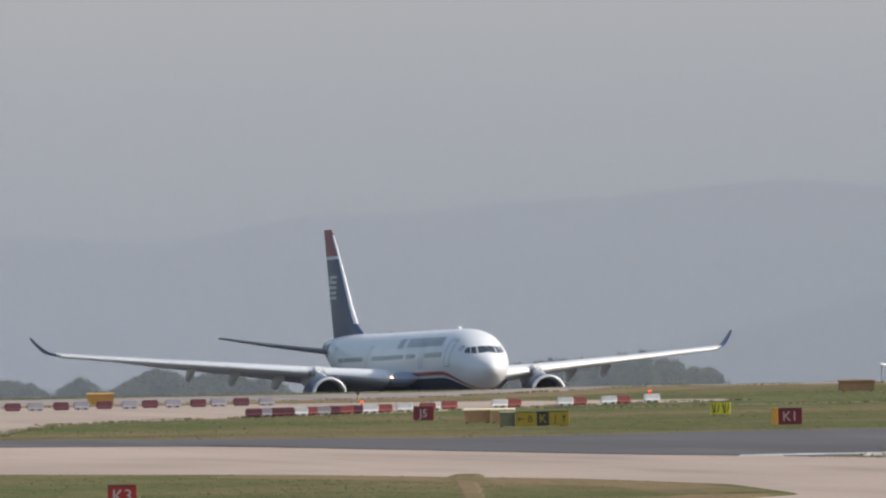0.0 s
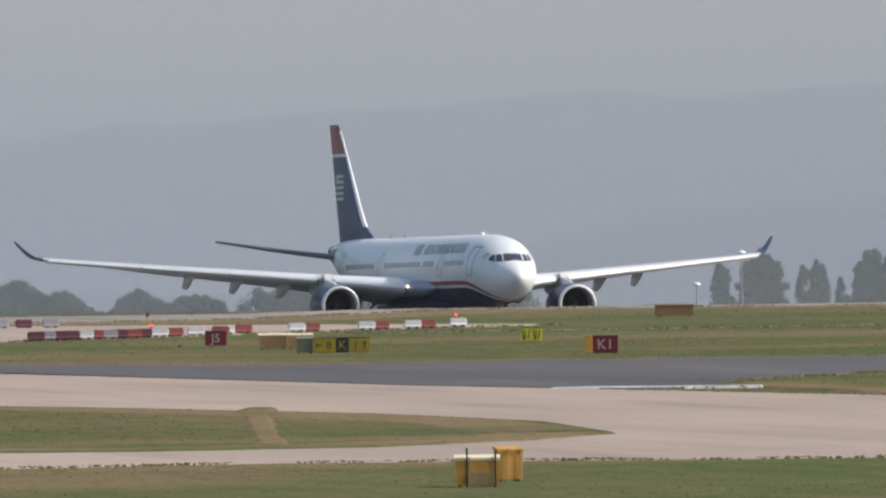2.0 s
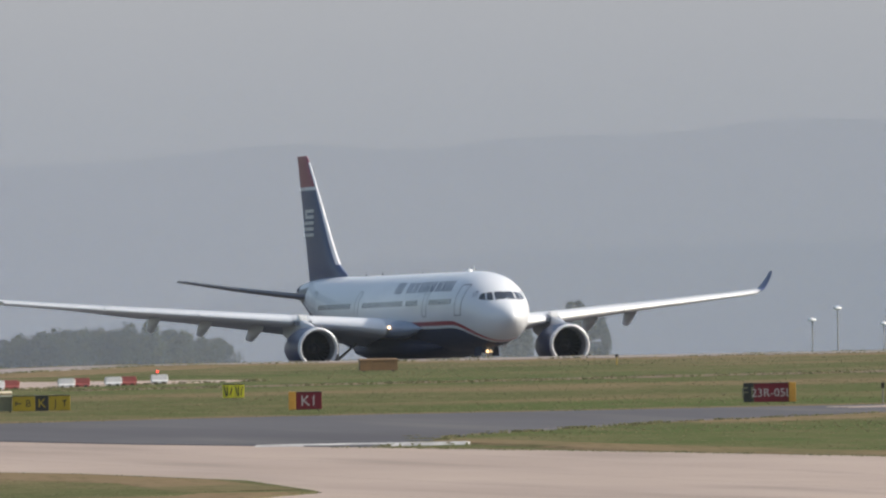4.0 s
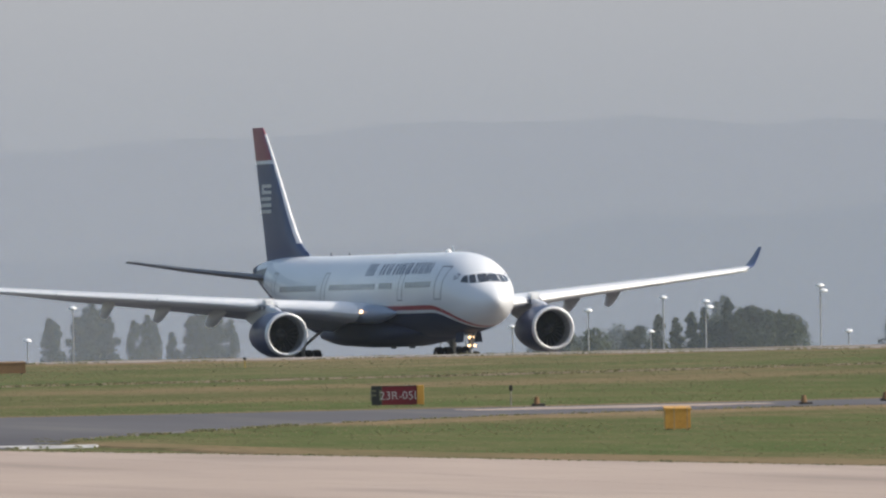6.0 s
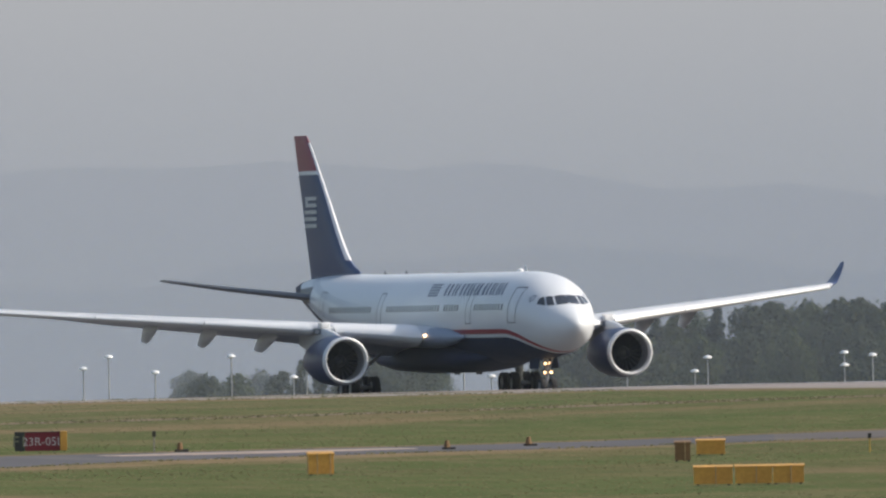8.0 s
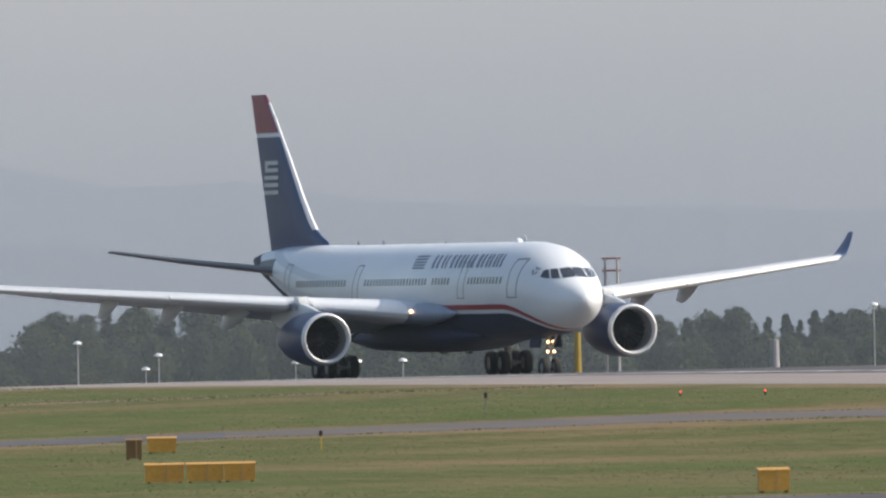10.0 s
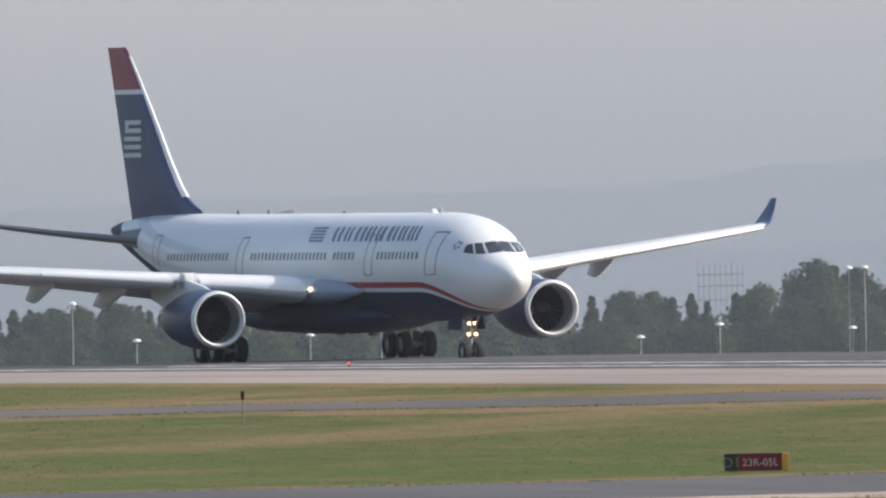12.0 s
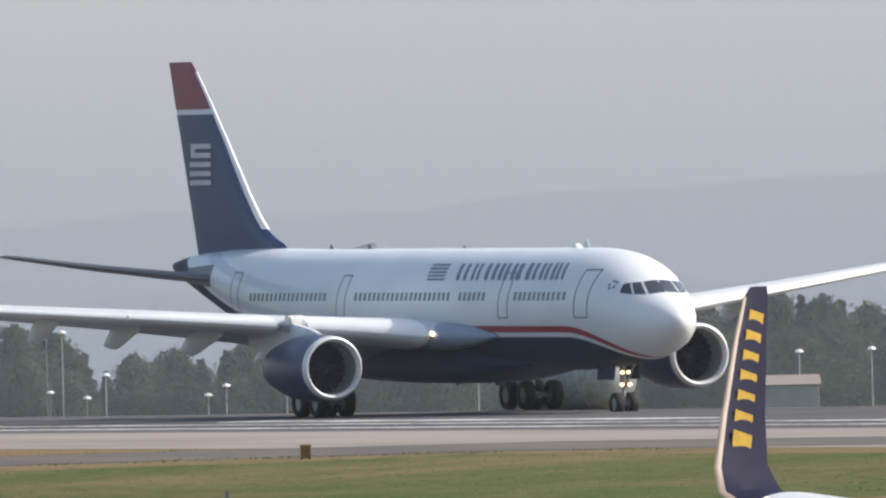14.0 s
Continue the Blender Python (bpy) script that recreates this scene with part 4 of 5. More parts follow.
DARK_METAL = surface("dark_lamp_casing", (0.045, 0.04, 0.035), (0.03, 0.028, 0.025), 0.6, 0.3, coarse=2.0, fine=10.0)
MAST_GREY = surface("mast_grey_paint", (0.36, 0.37, 0.38), (0.28, 0.29, 0.3), 0.5, 0.2, coarse=0.6, fine=5.0)
LAMP_WHITE = surface("lamp_hood_white", (0.86, 0.86, 0.85), (0.75, 0.75, 0.75), 0.25, coarse=1.0, fine=5.0, coat=0.4)


def stand(bearing, distance, sink=0.0, turn=0.0):
    """A pose on the ground with its front towards the camera."""
    b = radians(bearing)
    x, y = distance * math.sin(b), distance * math.cos(b)
    return pose(x, y, ground_height(x, y) - sink, 0, 0, -bearing + turn)


def lettering(text, height, parent, at, material):
    cu = bpy.data.curves.new("letters", "FONT")
    cu.body, cu.size, cu.extrude, cu.align_x, cu.align_y = text, height * 1.38, 0.006, "CENTER", "CENTER"
    cu.resolution_u = 3
    tmp = bpy.data.objects.new("letters", cu)
    scene.collection.objects.link(tmp)
    me = bpy.data.meshes.new_from_object(tmp.evaluated_get(bpy.context.evaluated_depsgraph_get()))
    bpy.data.objects.remove(tmp)
    me.materials.clear()
    me.materials.append(material)
    ob = new("lettering", me)
    ob.parent, ob.matrix_basis = parent, pose(*at, 90, 0, 0)
    return ob


def arrow(parent, at, size, up, material):
    bm = bmesh.new()
    box(bm, (size, 0.012, size * 0.16))
    for s in (-1, 1):
        box(bm, (size * 0.5, 0.012, size * 0.16), (-size * 0.34, 0, s * size * 0.16), 0, Matrix.Rotation(radians(42 * s), 4, "Y"))
    ob = part("arrow", bm, material, parent, "painted arrow")
    ob.matrix_basis = pose(*at, 0, 90 if up else 0, 0)


def sign(bearing, distance, panels, height, label, end=None, turn=0.0, legs=0.12):
    """A lit taxiway guidance sign: panels of (width, face, text, letters' material), an end cabinet, feet."""
    total = sum(p[0] for p in panels)
    s = tagged(empty("airfield_sign", stand(bearing, distance, 0, turn)), label, "sign")
    x = -total / 2
    for w, face, text, ink in panels:
        bm = bmesh.new()
        box(bm, (w - 0.012, 0.22, height), (x + w / 2, 0, legs + height / 2), 0.012)
        box(bm, (w - 0.09, 0.012, height - 0.09), (x + w / 2, -0.112, legs + height / 2), 0.0)
        p = part("sign_panel", bm, face, s)
        if text and text[0] in "<^":
            arrow(p, (x + w * 0.27 if text[0] == "<" else x + w * 0.73, -0.122, legs + height / 2), height * 0.42, text[0] == "^", ink)
            lettering(text[1:], height * 0.50, p, (x + w * (0.70 if text[0] == "<" else 0.32), -0.116, legs + height * 0.48), ink)
        elif text == "bars":
            for k, (u, q) in enumerate(((0.22, 0.3), (0.40, 0.22), (0.72, 0.16))):
                bm = bmesh.new()
                box(bm, (w * 0.10, 0.012, height * (0.5 + q)), (x + w * u, -0.12, legs + height / 2), 0, Matrix.Rotation(radians(12 * (k - 1)), 4, "Y"))
                part("mark_bar", bm, ink, p)
        elif text:
            lettering(text, height * (0.62 if len(text) < 3 else 0.46), p, (x + w / 2, -0.116, legs + height * 0.48), ink)
        bm = bmesh.new()
        box(bm, (w, 0.25, 0.03), (x + w / 2, 0, legs + height + 0.012), 0.006)
        part("sign_rim", bm, SIGN_BLACK, s, "dark top rim")
        x += w
    if end:
        side, w, face = end
        bm = bmesh.new()
        box(bm, (w, 0.3, height * 1.04), (side * (total + w) / 2, -0.01, legs + height * 0.52), 0.015)
        part("end_cabinet", bm, face, s, "orange end cabinet")
    for k in (-0.36, 0.0, 0.36):
        bm = bmesh.new()
        tube(bm, (total * k, 0, -0.05), (total * k, 0, legs + 0.02), 0.03)
        part("foot", bm, POST, s)
    return s


def crate(bearing, distance, w, h, material, label, turn=0.0, depth=0.8, lid=None, straps=2, category="equipment box"):
    """A weatherproof equipment box with a sloping lid, straps and feet."""
    c = tagged(empty("equipment_box", stand(bearing, distance, 0, turn)), label, category)
    bm = bmesh.new()
    loft(bm, [[(-w / 2 * k, -depth / 2, z), (w / 2 * k, -depth / 2, z), (w / 2 * k, depth / 2, z + q), (-w / 2 * k, depth / 2, z + q)] for z, q, k in ((0.06, 0, 1), (0.1, 0, 1.0), (h * 0.86, h * 0.03, 1.0))])
    part("box_body", bm, material, c)
    bm = bmesh.new()
    loft(bm, [[(-w / 2 - 0.03, -depth / 2 - 0.03, z), (w / 2 + 0.03, -depth / 2 - 0.03, z), (w / 2 + 0.03, depth / 2 + 0.03, z + h * 0.08), (-w / 2 - 0.03, depth / 2 + 0.03, z + h * 0.08)] for z in (h * 0.84, h * 0.92)])
    part("lid", bm, lid or material, c, "sloping lid")
    for i in range(straps):
        x = (i + 0.5) / straps * w - w / 2 + (0.12 if i else 0.1)
        bm = bmesh.new()
        box(bm, (0.045, 0.02, h * 0.95), (x, -depth / 2 - 0.05, h * 0.47), 0.005)
        part("strap", bm, STRAP, c, "dull ochre upright strap")
    for x in (-0.4, 0.4):
        bm = bmesh.new()
        box(bm, (0.08, depth, 0.1), (w * x, 0, 0.03), 0.01)
        part("skid", bm, DARK_METAL, c)
    return c


def post(bearing, distance, h, material, label, head=0.1, lump=False):
    p = tagged(empty("marker_post", stand(bearing, distance)), label, "post")
    bm = bmesh.new()
    tube(bm, (0, 0, -0.1), (0, 0, h * 0.8), 0.035, 0.028)
    part("stem", bm, material, p)
    bm = bmesh.new()
    box(bm, (head * 1.5, head, h * 0.26), (0, 0, h * 0.86), 0.02)
    part("head", bm, DARK_METAL if not lump else material, p)
    if lump:
        bm = bmesh.new()
        box(bm, (0.5, 0.35, 0.16), (0, 0, 0.08), 0.05)
        for x in (-0.17, 0.15):
            tube(bm, (x, -0.05, 0.1), (x, -0.05, 0.34), 0.10, 0.06)
        part("lamp_base", bm, DARK_METAL, p, "dark lamp base")
    return p


def ground_lamp(bearing, distance, w=0.6, h=0.46, glass=None, label="dark elevated taxiway lamp on the grass verge"):
    p = tagged(empty("taxiway_lamp", stand(bearing, distance)), label, "lamp")
    bm = bmesh.new()
    box(bm, (w, 0.3, h * 0.35), (0, 0, h * 0.18), 0.03)
    part("lamp_base", bm, DARK_METAL, p)
    bm = bmesh.new()
    tube(bm, (-w * 0.12, 0, h * 0.3), (-w * 0.12, 0, h), h * 0.34, h * 0.2)
    part("lamp_head", bm, glass or BROWN, p)


def edge_light(bearing, distance):
    p = tagged(empty("edge_light", stand(bearing, distance)), "small lit red edge light in the grass", "lamp")
    bm = bmesh.new()
    tube(bm, (0, 0, -0.02), (0, 0, 0.16), 0.05)
    part("stem", bm, DARK_METAL, p)
    bm = bmesh.new()
    bmesh.ops.create_uvsphere(bm, u_segments=10, v_segments=8, radius=0.045, matrix=Matrix.Translation((0, 0, 0.19)))
    part("lens", bm, GLAZE_RED, p, "glowing red lens", True)


def barrier_kind(material, label):
    """A water-filled plastic barrier: broad foot, tapering sides, end lugs and lifting slots."""
    b = tagged(empty("plastic_barrier"), label, "barrier", "barriers across the closed taxiway")
    bm = bmesh.new()
    prof = ((-0.22, 0.0), (0.22, 0.0), (0.22, 0.09), (0.13, 0.17), (0.09, 0.42), (-0.09, 0.42), (-0.13, 0.17), (-0.22, 0.09))
    loft(bm, [[(x, y * k, z) for y, z in prof] for x, k in ((-0.38, 0.94), (-0.36, 1), (0.36, 1), (0.38, 0.94))])
    part("barrier_body", bm, material, b)
    for x in (-0.40, 0.40):
        bm = bmesh.new()
        tube(bm, (x, 0, 0.08), (x, 0, 0.36), 0.035)
        part("end_lug", bm, material, b)
    for x in (-0.2, 0.2):
        bm = bmesh.new()
        box(bm, (0.16, 0.46, 0.07), (x, 0, 0.035), 0.0)
        part("lifting_slot", bm, DARK_METAL, b)
    return b


def warning_lamp(m):
    p = tagged(empty("warning_lamp", m), "small red warning lamp on a barrier", "lamp")
    bm = bmesh.new()
    tube(bm, (0, 0, 0), (0, 0, 0.1), 0.04)
    part("base", bm, DARK_METAL, p)
    bm = bmesh.new()
    bmesh.ops.create_uvsphere(bm, u_segments=10, v_segments=8, radius=0.06, matrix=Matrix.Translation((0, 0, 0.14)))
    part("lens", bm, GLAZE_RED, p, "red lens", True)


def barriers():
    kinds = {k: barrier_kind(m, "%s water-filled plastic barrier standing on the paving" % k) for k, m in
             (("white", BARRIER_WHITE), ("red", BARRIER_RED), ("maroon", BARRIER_DARK), ("grey", BARRIER_GREY))}
    used = set()

    def put(kind, x, y, turn):
        m = pose(x, y, ground_height(x, y) + 0.05, 0, 0, turn)
        if kind in used:
            copy_thing(kinds[kind], m)
        else:
            used.add(kind)
            kinds[kind].matrix_basis = m
    # the rear row
    for i in range(13):
        k = i / 12
        put("maroon" if i % 2 else "grey", 204.5 + 16 * k, 923 + 4.5 * k + (0.3 if i % 3 else -0.3), -10 + 8 * noise.noise((i, 2, 0)))
    # the front row, then pairs that follow the kerb
    for i, kind in enumerate(("maroon", "grey", "maroon", "maroon", "white", "red", "grey", "maroon", "red", "maroon")):
        put(kind, 209.3 + 0.72 * i, 883.2 + 0.5 * i + 0.35 * (i % 2), -14 + 12 * noise.noise((i, 7, 0)))
    for x, y, kinds_here in ((217.0, 889.7, "wr"), (219.6, 892.9, "w"), (221.0, 893.6, "r"), (222.0, 896.5, "w"), (223.3, 898.2, "r"), (226.8, 901.4, "wr"), (231.0, 904.0, "wr"), (234.0, 906.5, "wr"), (237.5, 911.0, "w")):
        for j, c in enumerate(kinds_here):
            put({"w": "white", "r": "red"}[c], x + 0.80 * j, y + 0.25 * j, -13 + 5 * noise.noise((x, j, 0)))
    for x, y in ((216.3, 888.6), (237.4, 911.0)):
        warning_lamp(pose(x, y, ground_height(x, y) + 0.47))


def airfield_things():
    red = lambda w, text, m=SIGN_RED: (w, m, text, LETTER)
    sign(13.876, 884.0, [red(1.02, "J5")], 0.66, "maroon taxiway sign with white letters J5", legs=0.06)
    sign(14.258, 857.5, [(1.02, SIGN_YELLOW, "<B", SIGN_BLACK), (0.60, SIGN_BLACK, "K", SIGN_YELLOW), (0.98, SIGN_YELLOW, "^J", SIGN_BLACK)], 0.66,
         "yellow and black direction sign with arrows on the grass", legs=0.06)
    sign(14.833, 887.5, [(0.55, SIGN_LEMON, "bars", SIGN_BLACK), (0.46, SIGN_LEMON, "bars", SIGN_BLACK)], 0.60, "bright lemon-yellow sign with dark markings on the grass", legs=0.06)
    sign(15.058, 848.0, [red(1.15, "K1")], 0.76, "red taxiway sign with white letters K1 and an orange cabinet", (-1, 0.32, ORANGE), legs=0.06)
    sign(12.86, 657.0, [red(1.10, "K3", SIGN_RED_BRIGHT)], 0.80, "bright red taxiway sign with white letters K3", legs=0.06)
    sign(15.999, 587.0, [red(1.42, "K4", SIGN_RED_BRIGHT)], 0.82, "bright red taxiway sign with white letters K4 on the grass", legs=0.06)
    sign(16.426, 847.0, [(0.46, SIGN_BLACK, "F1", GREY_BOX), red(1.56, "23R-05L")], 0.82, "red runway holding sign reading 23R-05L with a black panel", (1, 0.30, ORANGE), legs=0.06)
    sign(22.603, 690.0, [(0.52, SIGN_BLACK, "D1", GREY_BOX), red(1.56, "23R-05L")], 0.60, "low red runway holding sign reading 23R-05L", (1, 0.24, ORANGE), legs=0.04)
    crate(14.145, 858.0, 0.72, 0.78, GREY_BOX, "grey-green electrical cabinet beside a yellow sign", straps=0)
    crate(14.049, 875.0, 1.27, 0.72, TAN, "faded tan equipment box with a lid painted sunlit cream", lid=CREAM, straps=1)
    crate(14.132, 874.0, 1.14, 0.72, TAN, "faded tan equipment box with a lid painted sunlit cream", lid=CREAM, straps=1)
    crate(15.267, 974.5, 1.90, 0.66, BROWN, "long brown weathered equipment box on the brow", straps=0, turn=6)
    near_box = crate(14.666, 579.0, 1.37, 0.99, ORANGE, "orange equipment box with straps and a lid painted sunlit cream", lid=CREAM, straps=2, depth=1.0)
    for x, h in ((-0.32, 1.22), (0.56, 1.12)):
        bm = bmesh.new()
        box(bm, (0.06, 0.05, h), (x, -0.57, h / 2), 0.01)
        part("stake", bm, DARK_METAL, near_box, "dark upright stake")
    bm = bmesh.new()
    box(bm, (0.86, 0.03, 0.36), (0.1, -0.515, 0.27), 0.01)
    part("panel", bm, STRAP, near_box, "pale faded lower panel")
    crate(14.761, 587.0, 0.78, 1.09, ORANGE, "tall narrow orange equipment box", straps=2, turn=10)
    crate(12.847, 966.5, 1.44, 0.70, ORANGE, "orange ribbed equipment box by the barriers", straps=4)
    crate(17.271, 772.0, 1.02, 0.96, ORANGE, "square orange equipment box with two pale straps", turn=4)
    crate(17.004, 570.0, 0.72, 1.02, ORANGE, "orange equipment box with two pale straps near the taxiway", turn=-14)
    crate(18.355, 788.5, 0.64, 0.88, BROWN, "small brown upright equipment box", straps=1)
    crate(18.439, 803.0, 1.20, 0.70, ORANGE, "dull orange equipment box on the grass", straps=0)
    for b, w in ((18.445, 1.48), (18.566, 1.40), (18.670, 1.18)):
        crate(b, 732.0, w, 0.78, ORANGE, "orange equipment box in a row of three", straps=1)
    crate(20.266, 688.0, 1.10, 0.90, ORANGE, "orange equipment box alone on dry grass", straps=1, turn=5)
    crate(23.668, 764.5, 0.40, 0.62, BROWN, "small brown and ochre marker box beside the runway", straps=0)
    for b, d, h, m, label in ((13.67, 955.5, 0.70, POST_YELLOW, "short yellow marker post with a dark head"), (15.981, 981.0, 0.55, POST_YELLOW, "short yellow marker post with a dark head"),
                              (16.775, 839.5, 0.95, POST, "thin grey marker post"), (18.915, 802.0, 0.82, POST_YELLOW, "yellow marker post with a dark head"),
                              (19.41, 864.5, 0.95, POST, "thin grey post with a tilted dark head"), (21.08, 793.5, 1.38, POST, "tall thin grey post with a dark head")):
        post(b, d, h, m, label)
    post(23.431, 679.0, 1.5, POST, "thin grey post with a dark lamp base at its foot", lump=True)
    for b, d in ((16.857, 837.0), (17.656, 828.5), (17.9, 834.0)):
        ground_lamp(b, d)
    for b, d in ((19.993, 883.0), (20.247, 877.0), (21.4, 930.0)):
        edge_light(b, d)
    barriers()


airfield_things()


# ================= lamps, masts and buildings beyond the runway =================
def spot_beyond(mark, distance):
    b = bearing_of(mark)
    x, y = distance * math.sin(b), distance * math.cos(b)
    return x, y, ground_height(x, y)


def lamp_post(mark, tilt, distance=1500, heads=1, thick=0.075):
    x, y, z = spot_beyond(mark, distance)
    top = EYE_Z - (tilt - LEVEL) / FOCAL * distance
    h = max(2.0, top - z)
    p = tagged(empty("lamp_post", pose(x, y, z, 0, 0, -math.degrees(bearing_of(mark)))), "grey street lamp post with a pale hood", "lamp post")
    bm = bmesh.new()
    tube(bm, (0, 0, -0.2), (0, 0, h - 0.1), thick, thick * 0.7)
    part("pole", bm, MAST_GREY, p)
    for i in range(heads):
        bm = bmesh.new()
        n = 12
        rings = [[(0.36 * r * math.cos(a) + 0.28 * i, 0.36 * r * math.sin(a), h - 0.16 + q - 0.45 * i) for a in [2 * math.pi * j / n for j in range(n)]] for q, r in ((0, 0.5), (0.06, 1.0), (0.16, 0.9), (0.26, 0.45), (0.29, 0.12))]
        loft(bm, rings)
        part("lamp_hood", bm, LAMP_WHITE, p, "pale shining lamp hood", True)


for mark, tilt, n in ((533, 6, 1), (452, 62, 1), (1183, 43, 1), (1445, 26, 1), (1228, 23, 1), (1310, 52, 1), (1578, 5, 1), (1555, 65, 1), (1653, 13, 2), (1856, -12, 2), (1905, 70, 1), (2145, 20, 1), (2288, 44, 1), (2265, 68, 1),
                      (2530, 40, 1), (2580, 45, 1), (2530, 62, 1), (3555, -20, 1), (3668, 48, 1), (3785, 52, 1), (4101, -57, 1), (3975, 44, 1), (4930, -55, 1), (4958, -55, 1), (5034, 22, 1), (4935, 51, 1), (5247, 46, 1), (5354, 20, 1),
                      (5460, -62, 1), (5693, 12, 1), (6262, 10, 1), (6390, 8, 1), (2720, 62, 1), (2640, 62, 1), (4560, 60, 1), (4700, 40, 1), (5000, 62, 1), (5215, 62, 1)):
    lamp_post(mark, tilt, 1500, n)


def frame_mast(mark, tilt, distance=1250):
    x, y, z = spot_beyond(mark, distance)
    h = EYE_Z - (tilt - LEVEL) / FOCAL * distance - z
    p = tagged(empty("lattice_mast", pose(x, y, z, 0, 0, -math.degrees(bearing_of(mark)))), "red and white twin-legged mast with a crossbeam", "mast")
    for s in (-1, 1):
        bm = bmesh.new()
        tube(bm, (s * 0.4, 0, -0.2), (s * 0.4, 0, h), 0.11, 0.09)
        part("mast_leg", bm, LETTER if s > 0 else BARRIER_GREY, p)
    for k in (0.99, 0.9):
        bm = bmesh.new()
        box(bm, (1.25, 0.14, 0.12), (0, 0, h * k), 0.02)
        part("crossbeam", bm, BARRIER_RED, p, "red crossbeam")


frame_mast(3092, -112)


def pillar(mark, tilt, w, material, label, distance=1250):
    x, y, z = spot_beyond(mark, distance)
    h = EYE_Z - (tilt - LEVEL) / FOCAL * distance - z
    p = tagged(empty("pillar", pose(x, y, z)), label, "pillar")
    bm = bmesh.new()
    tube(bm, (0, 0, -0.1), (0, 0, h), w / 2, w / 2.4, 12)
    part("shaft", bm, material, p)
    bm = bmesh.new()
    box(bm, (w * 1.5, w * 1.5, 0.3), (0, 0, 0.12), 0.04)
    part("plinth", bm, MAST_GREY, p)


pillar(3030, 20, 0.5, POST_YELLOW, "dull yellow steel pillar beyond the runway")
pillar(3378, 40, 0.7, BARRIER_GREY, "pale grey pillar beyond the runway")


def training_rig():
    """A steel aircraft mock-up: a banded tube with a domed end and an engine drum on a pylon above it."""
    skin = surface("sooty_steel", (0.36, 0.38, 0.41), (0.17, 0.18, 0.20), 0.6, 0.3, coarse=0.5, fine=3.0)
    dark = surface("burnt_steel", (0.075, 0.080, 0.095), (0.10, 0.095, 0.10), 0.7, 0.2, coarse=0.6, fine=3.0)
    x, y, z = spot_beyond(5870, 1180)
    r = tagged(empty("training_rig", pose(x, y, z, 0, 0, -66)), "sooty grey steel aircraft mock-up beyond the runway", "training rig")
    n = 28
    bm = bmesh.new()
    prof = ((-3.6, 2.1), (-3.5, 2.3), (2.0, 2.3), (2.6, 2.2), (3.2, 1.85), (3.7, 1.25), (3.95, 0.5))
    loft(bm, [[(u, q * math.cos(a), 2.5 + q * math.sin(a)) for a in [2 * math.pi * i / n for i in range(n)]] for u, q in prof])
    body = part("hull", bm, skin, r, "grey steel hull", True)
    for u in (-3.2, -2.4, -1.0, 0.6, 2.0):
        bm = bmesh.new()
        loft(bm, [[(u + k, 2.36 * math.cos(a), 2.5 + 2.36 * math.sin(a)) for a in [2 * math.pi * i / n for i in range(n)]] for k in (-0.12, 0.12)])
        part("band", bm, dark if u < -2 else skin, body, "steel band round the hull", True)
    bm = bmesh.new()
    loft(bm, [[(u, q * math.cos(a), 5.3 + q * math.sin(a)) for a in [2 * math.pi * i / n for i in range(n)]] for u, q in ((-4.2, 0.8), (-4.0, 1.05), (-2.2, 1.12), (-1.5, 0.95))])
    part("engine_drum", bm, dark, r, "burnt dark engine drum", True)
    bm = bmesh.new()
    box(bm, (2.0, 0.5, 1.4), (-2.8, 0, 4.4), 0.08)
    part("engine_pylon", bm, dark, r)
    for u in (-2.6, 2.0):
        bm = bmesh.new()
        box(bm, (0.5, 2.4, 0.9), (u, 0, 0.3), 0.05)
        part("cradle", bm, dark, r)


training_rig()


def antenna_array(mark, tilt, distance=2050):
    """A steel rack of thin uprights and cross wires that rises behind the wood."""
    x, y, z = spot_beyond(mark, distance)
    h = EYE_Z - (tilt - LEVEL) / FOCAL * distance - z
    a = tagged(empty("antenna_array", pose(x, y, z, 0, 0, -math.degrees(bearing_of(mark)))), "grey steel antenna array rising behind the trees", "antenna")
    for i in range(9):
        bm = bmesh.new()
        u = -2.4 + 0.6 * i
        tube(bm, (u, 0, -0.2), (u, 0, h - (0.5 if i % 3 else 0.0)), 0.06, 0.05, 6)
        part("upright", bm, MAST_GREY, a)
    for k in (0.72, 0.82, 0.90):
        bm = bmesh.new()
        box(bm, (5.0, 0.12, 0.12), (0, 0, h * k), 0.0)
        part("cross_rail", bm, MAST_GREY, a)


antenna_array(4703, -72)


def hut(mark, tilt, w, label, distance=1150):
    x, y, z = spot_beyond(mark, distance)
    h = EYE_Z - (tilt - LEVEL) / FOCAL * distance - z
    t = tagged(empty("site_hut", pose(x, y, z, 0, 0, -20)), label, "hut")
    bm = bmesh.new()
    box(bm, (w, 2.6, h * 0.72), (0, 0, h * 0.36), 0.03)
    part("hut_wall", bm, MAST_GREY, t)
    bm = bmesh.new()
    loft(bm, [[(x0, -1.45, h * 0.72), (x0, 0, h), (x0, 1.45, h * 0.72)] for x0 in (-w / 2 - 0.15, w / 2 + 0.15)])
    part("hut_roof", bm, PALE, t, "pale pitched roof")
    bm = bmesh.new()
    box(bm, (0.8, 0.05, h * 0.55), (w * 0.2, -1.32, h * 0.28), 0.01)
    part("hut_door", bm, MAST_GREY, t)


hut(6245, 52, 3.2, "small white site hut with a sandy roof")


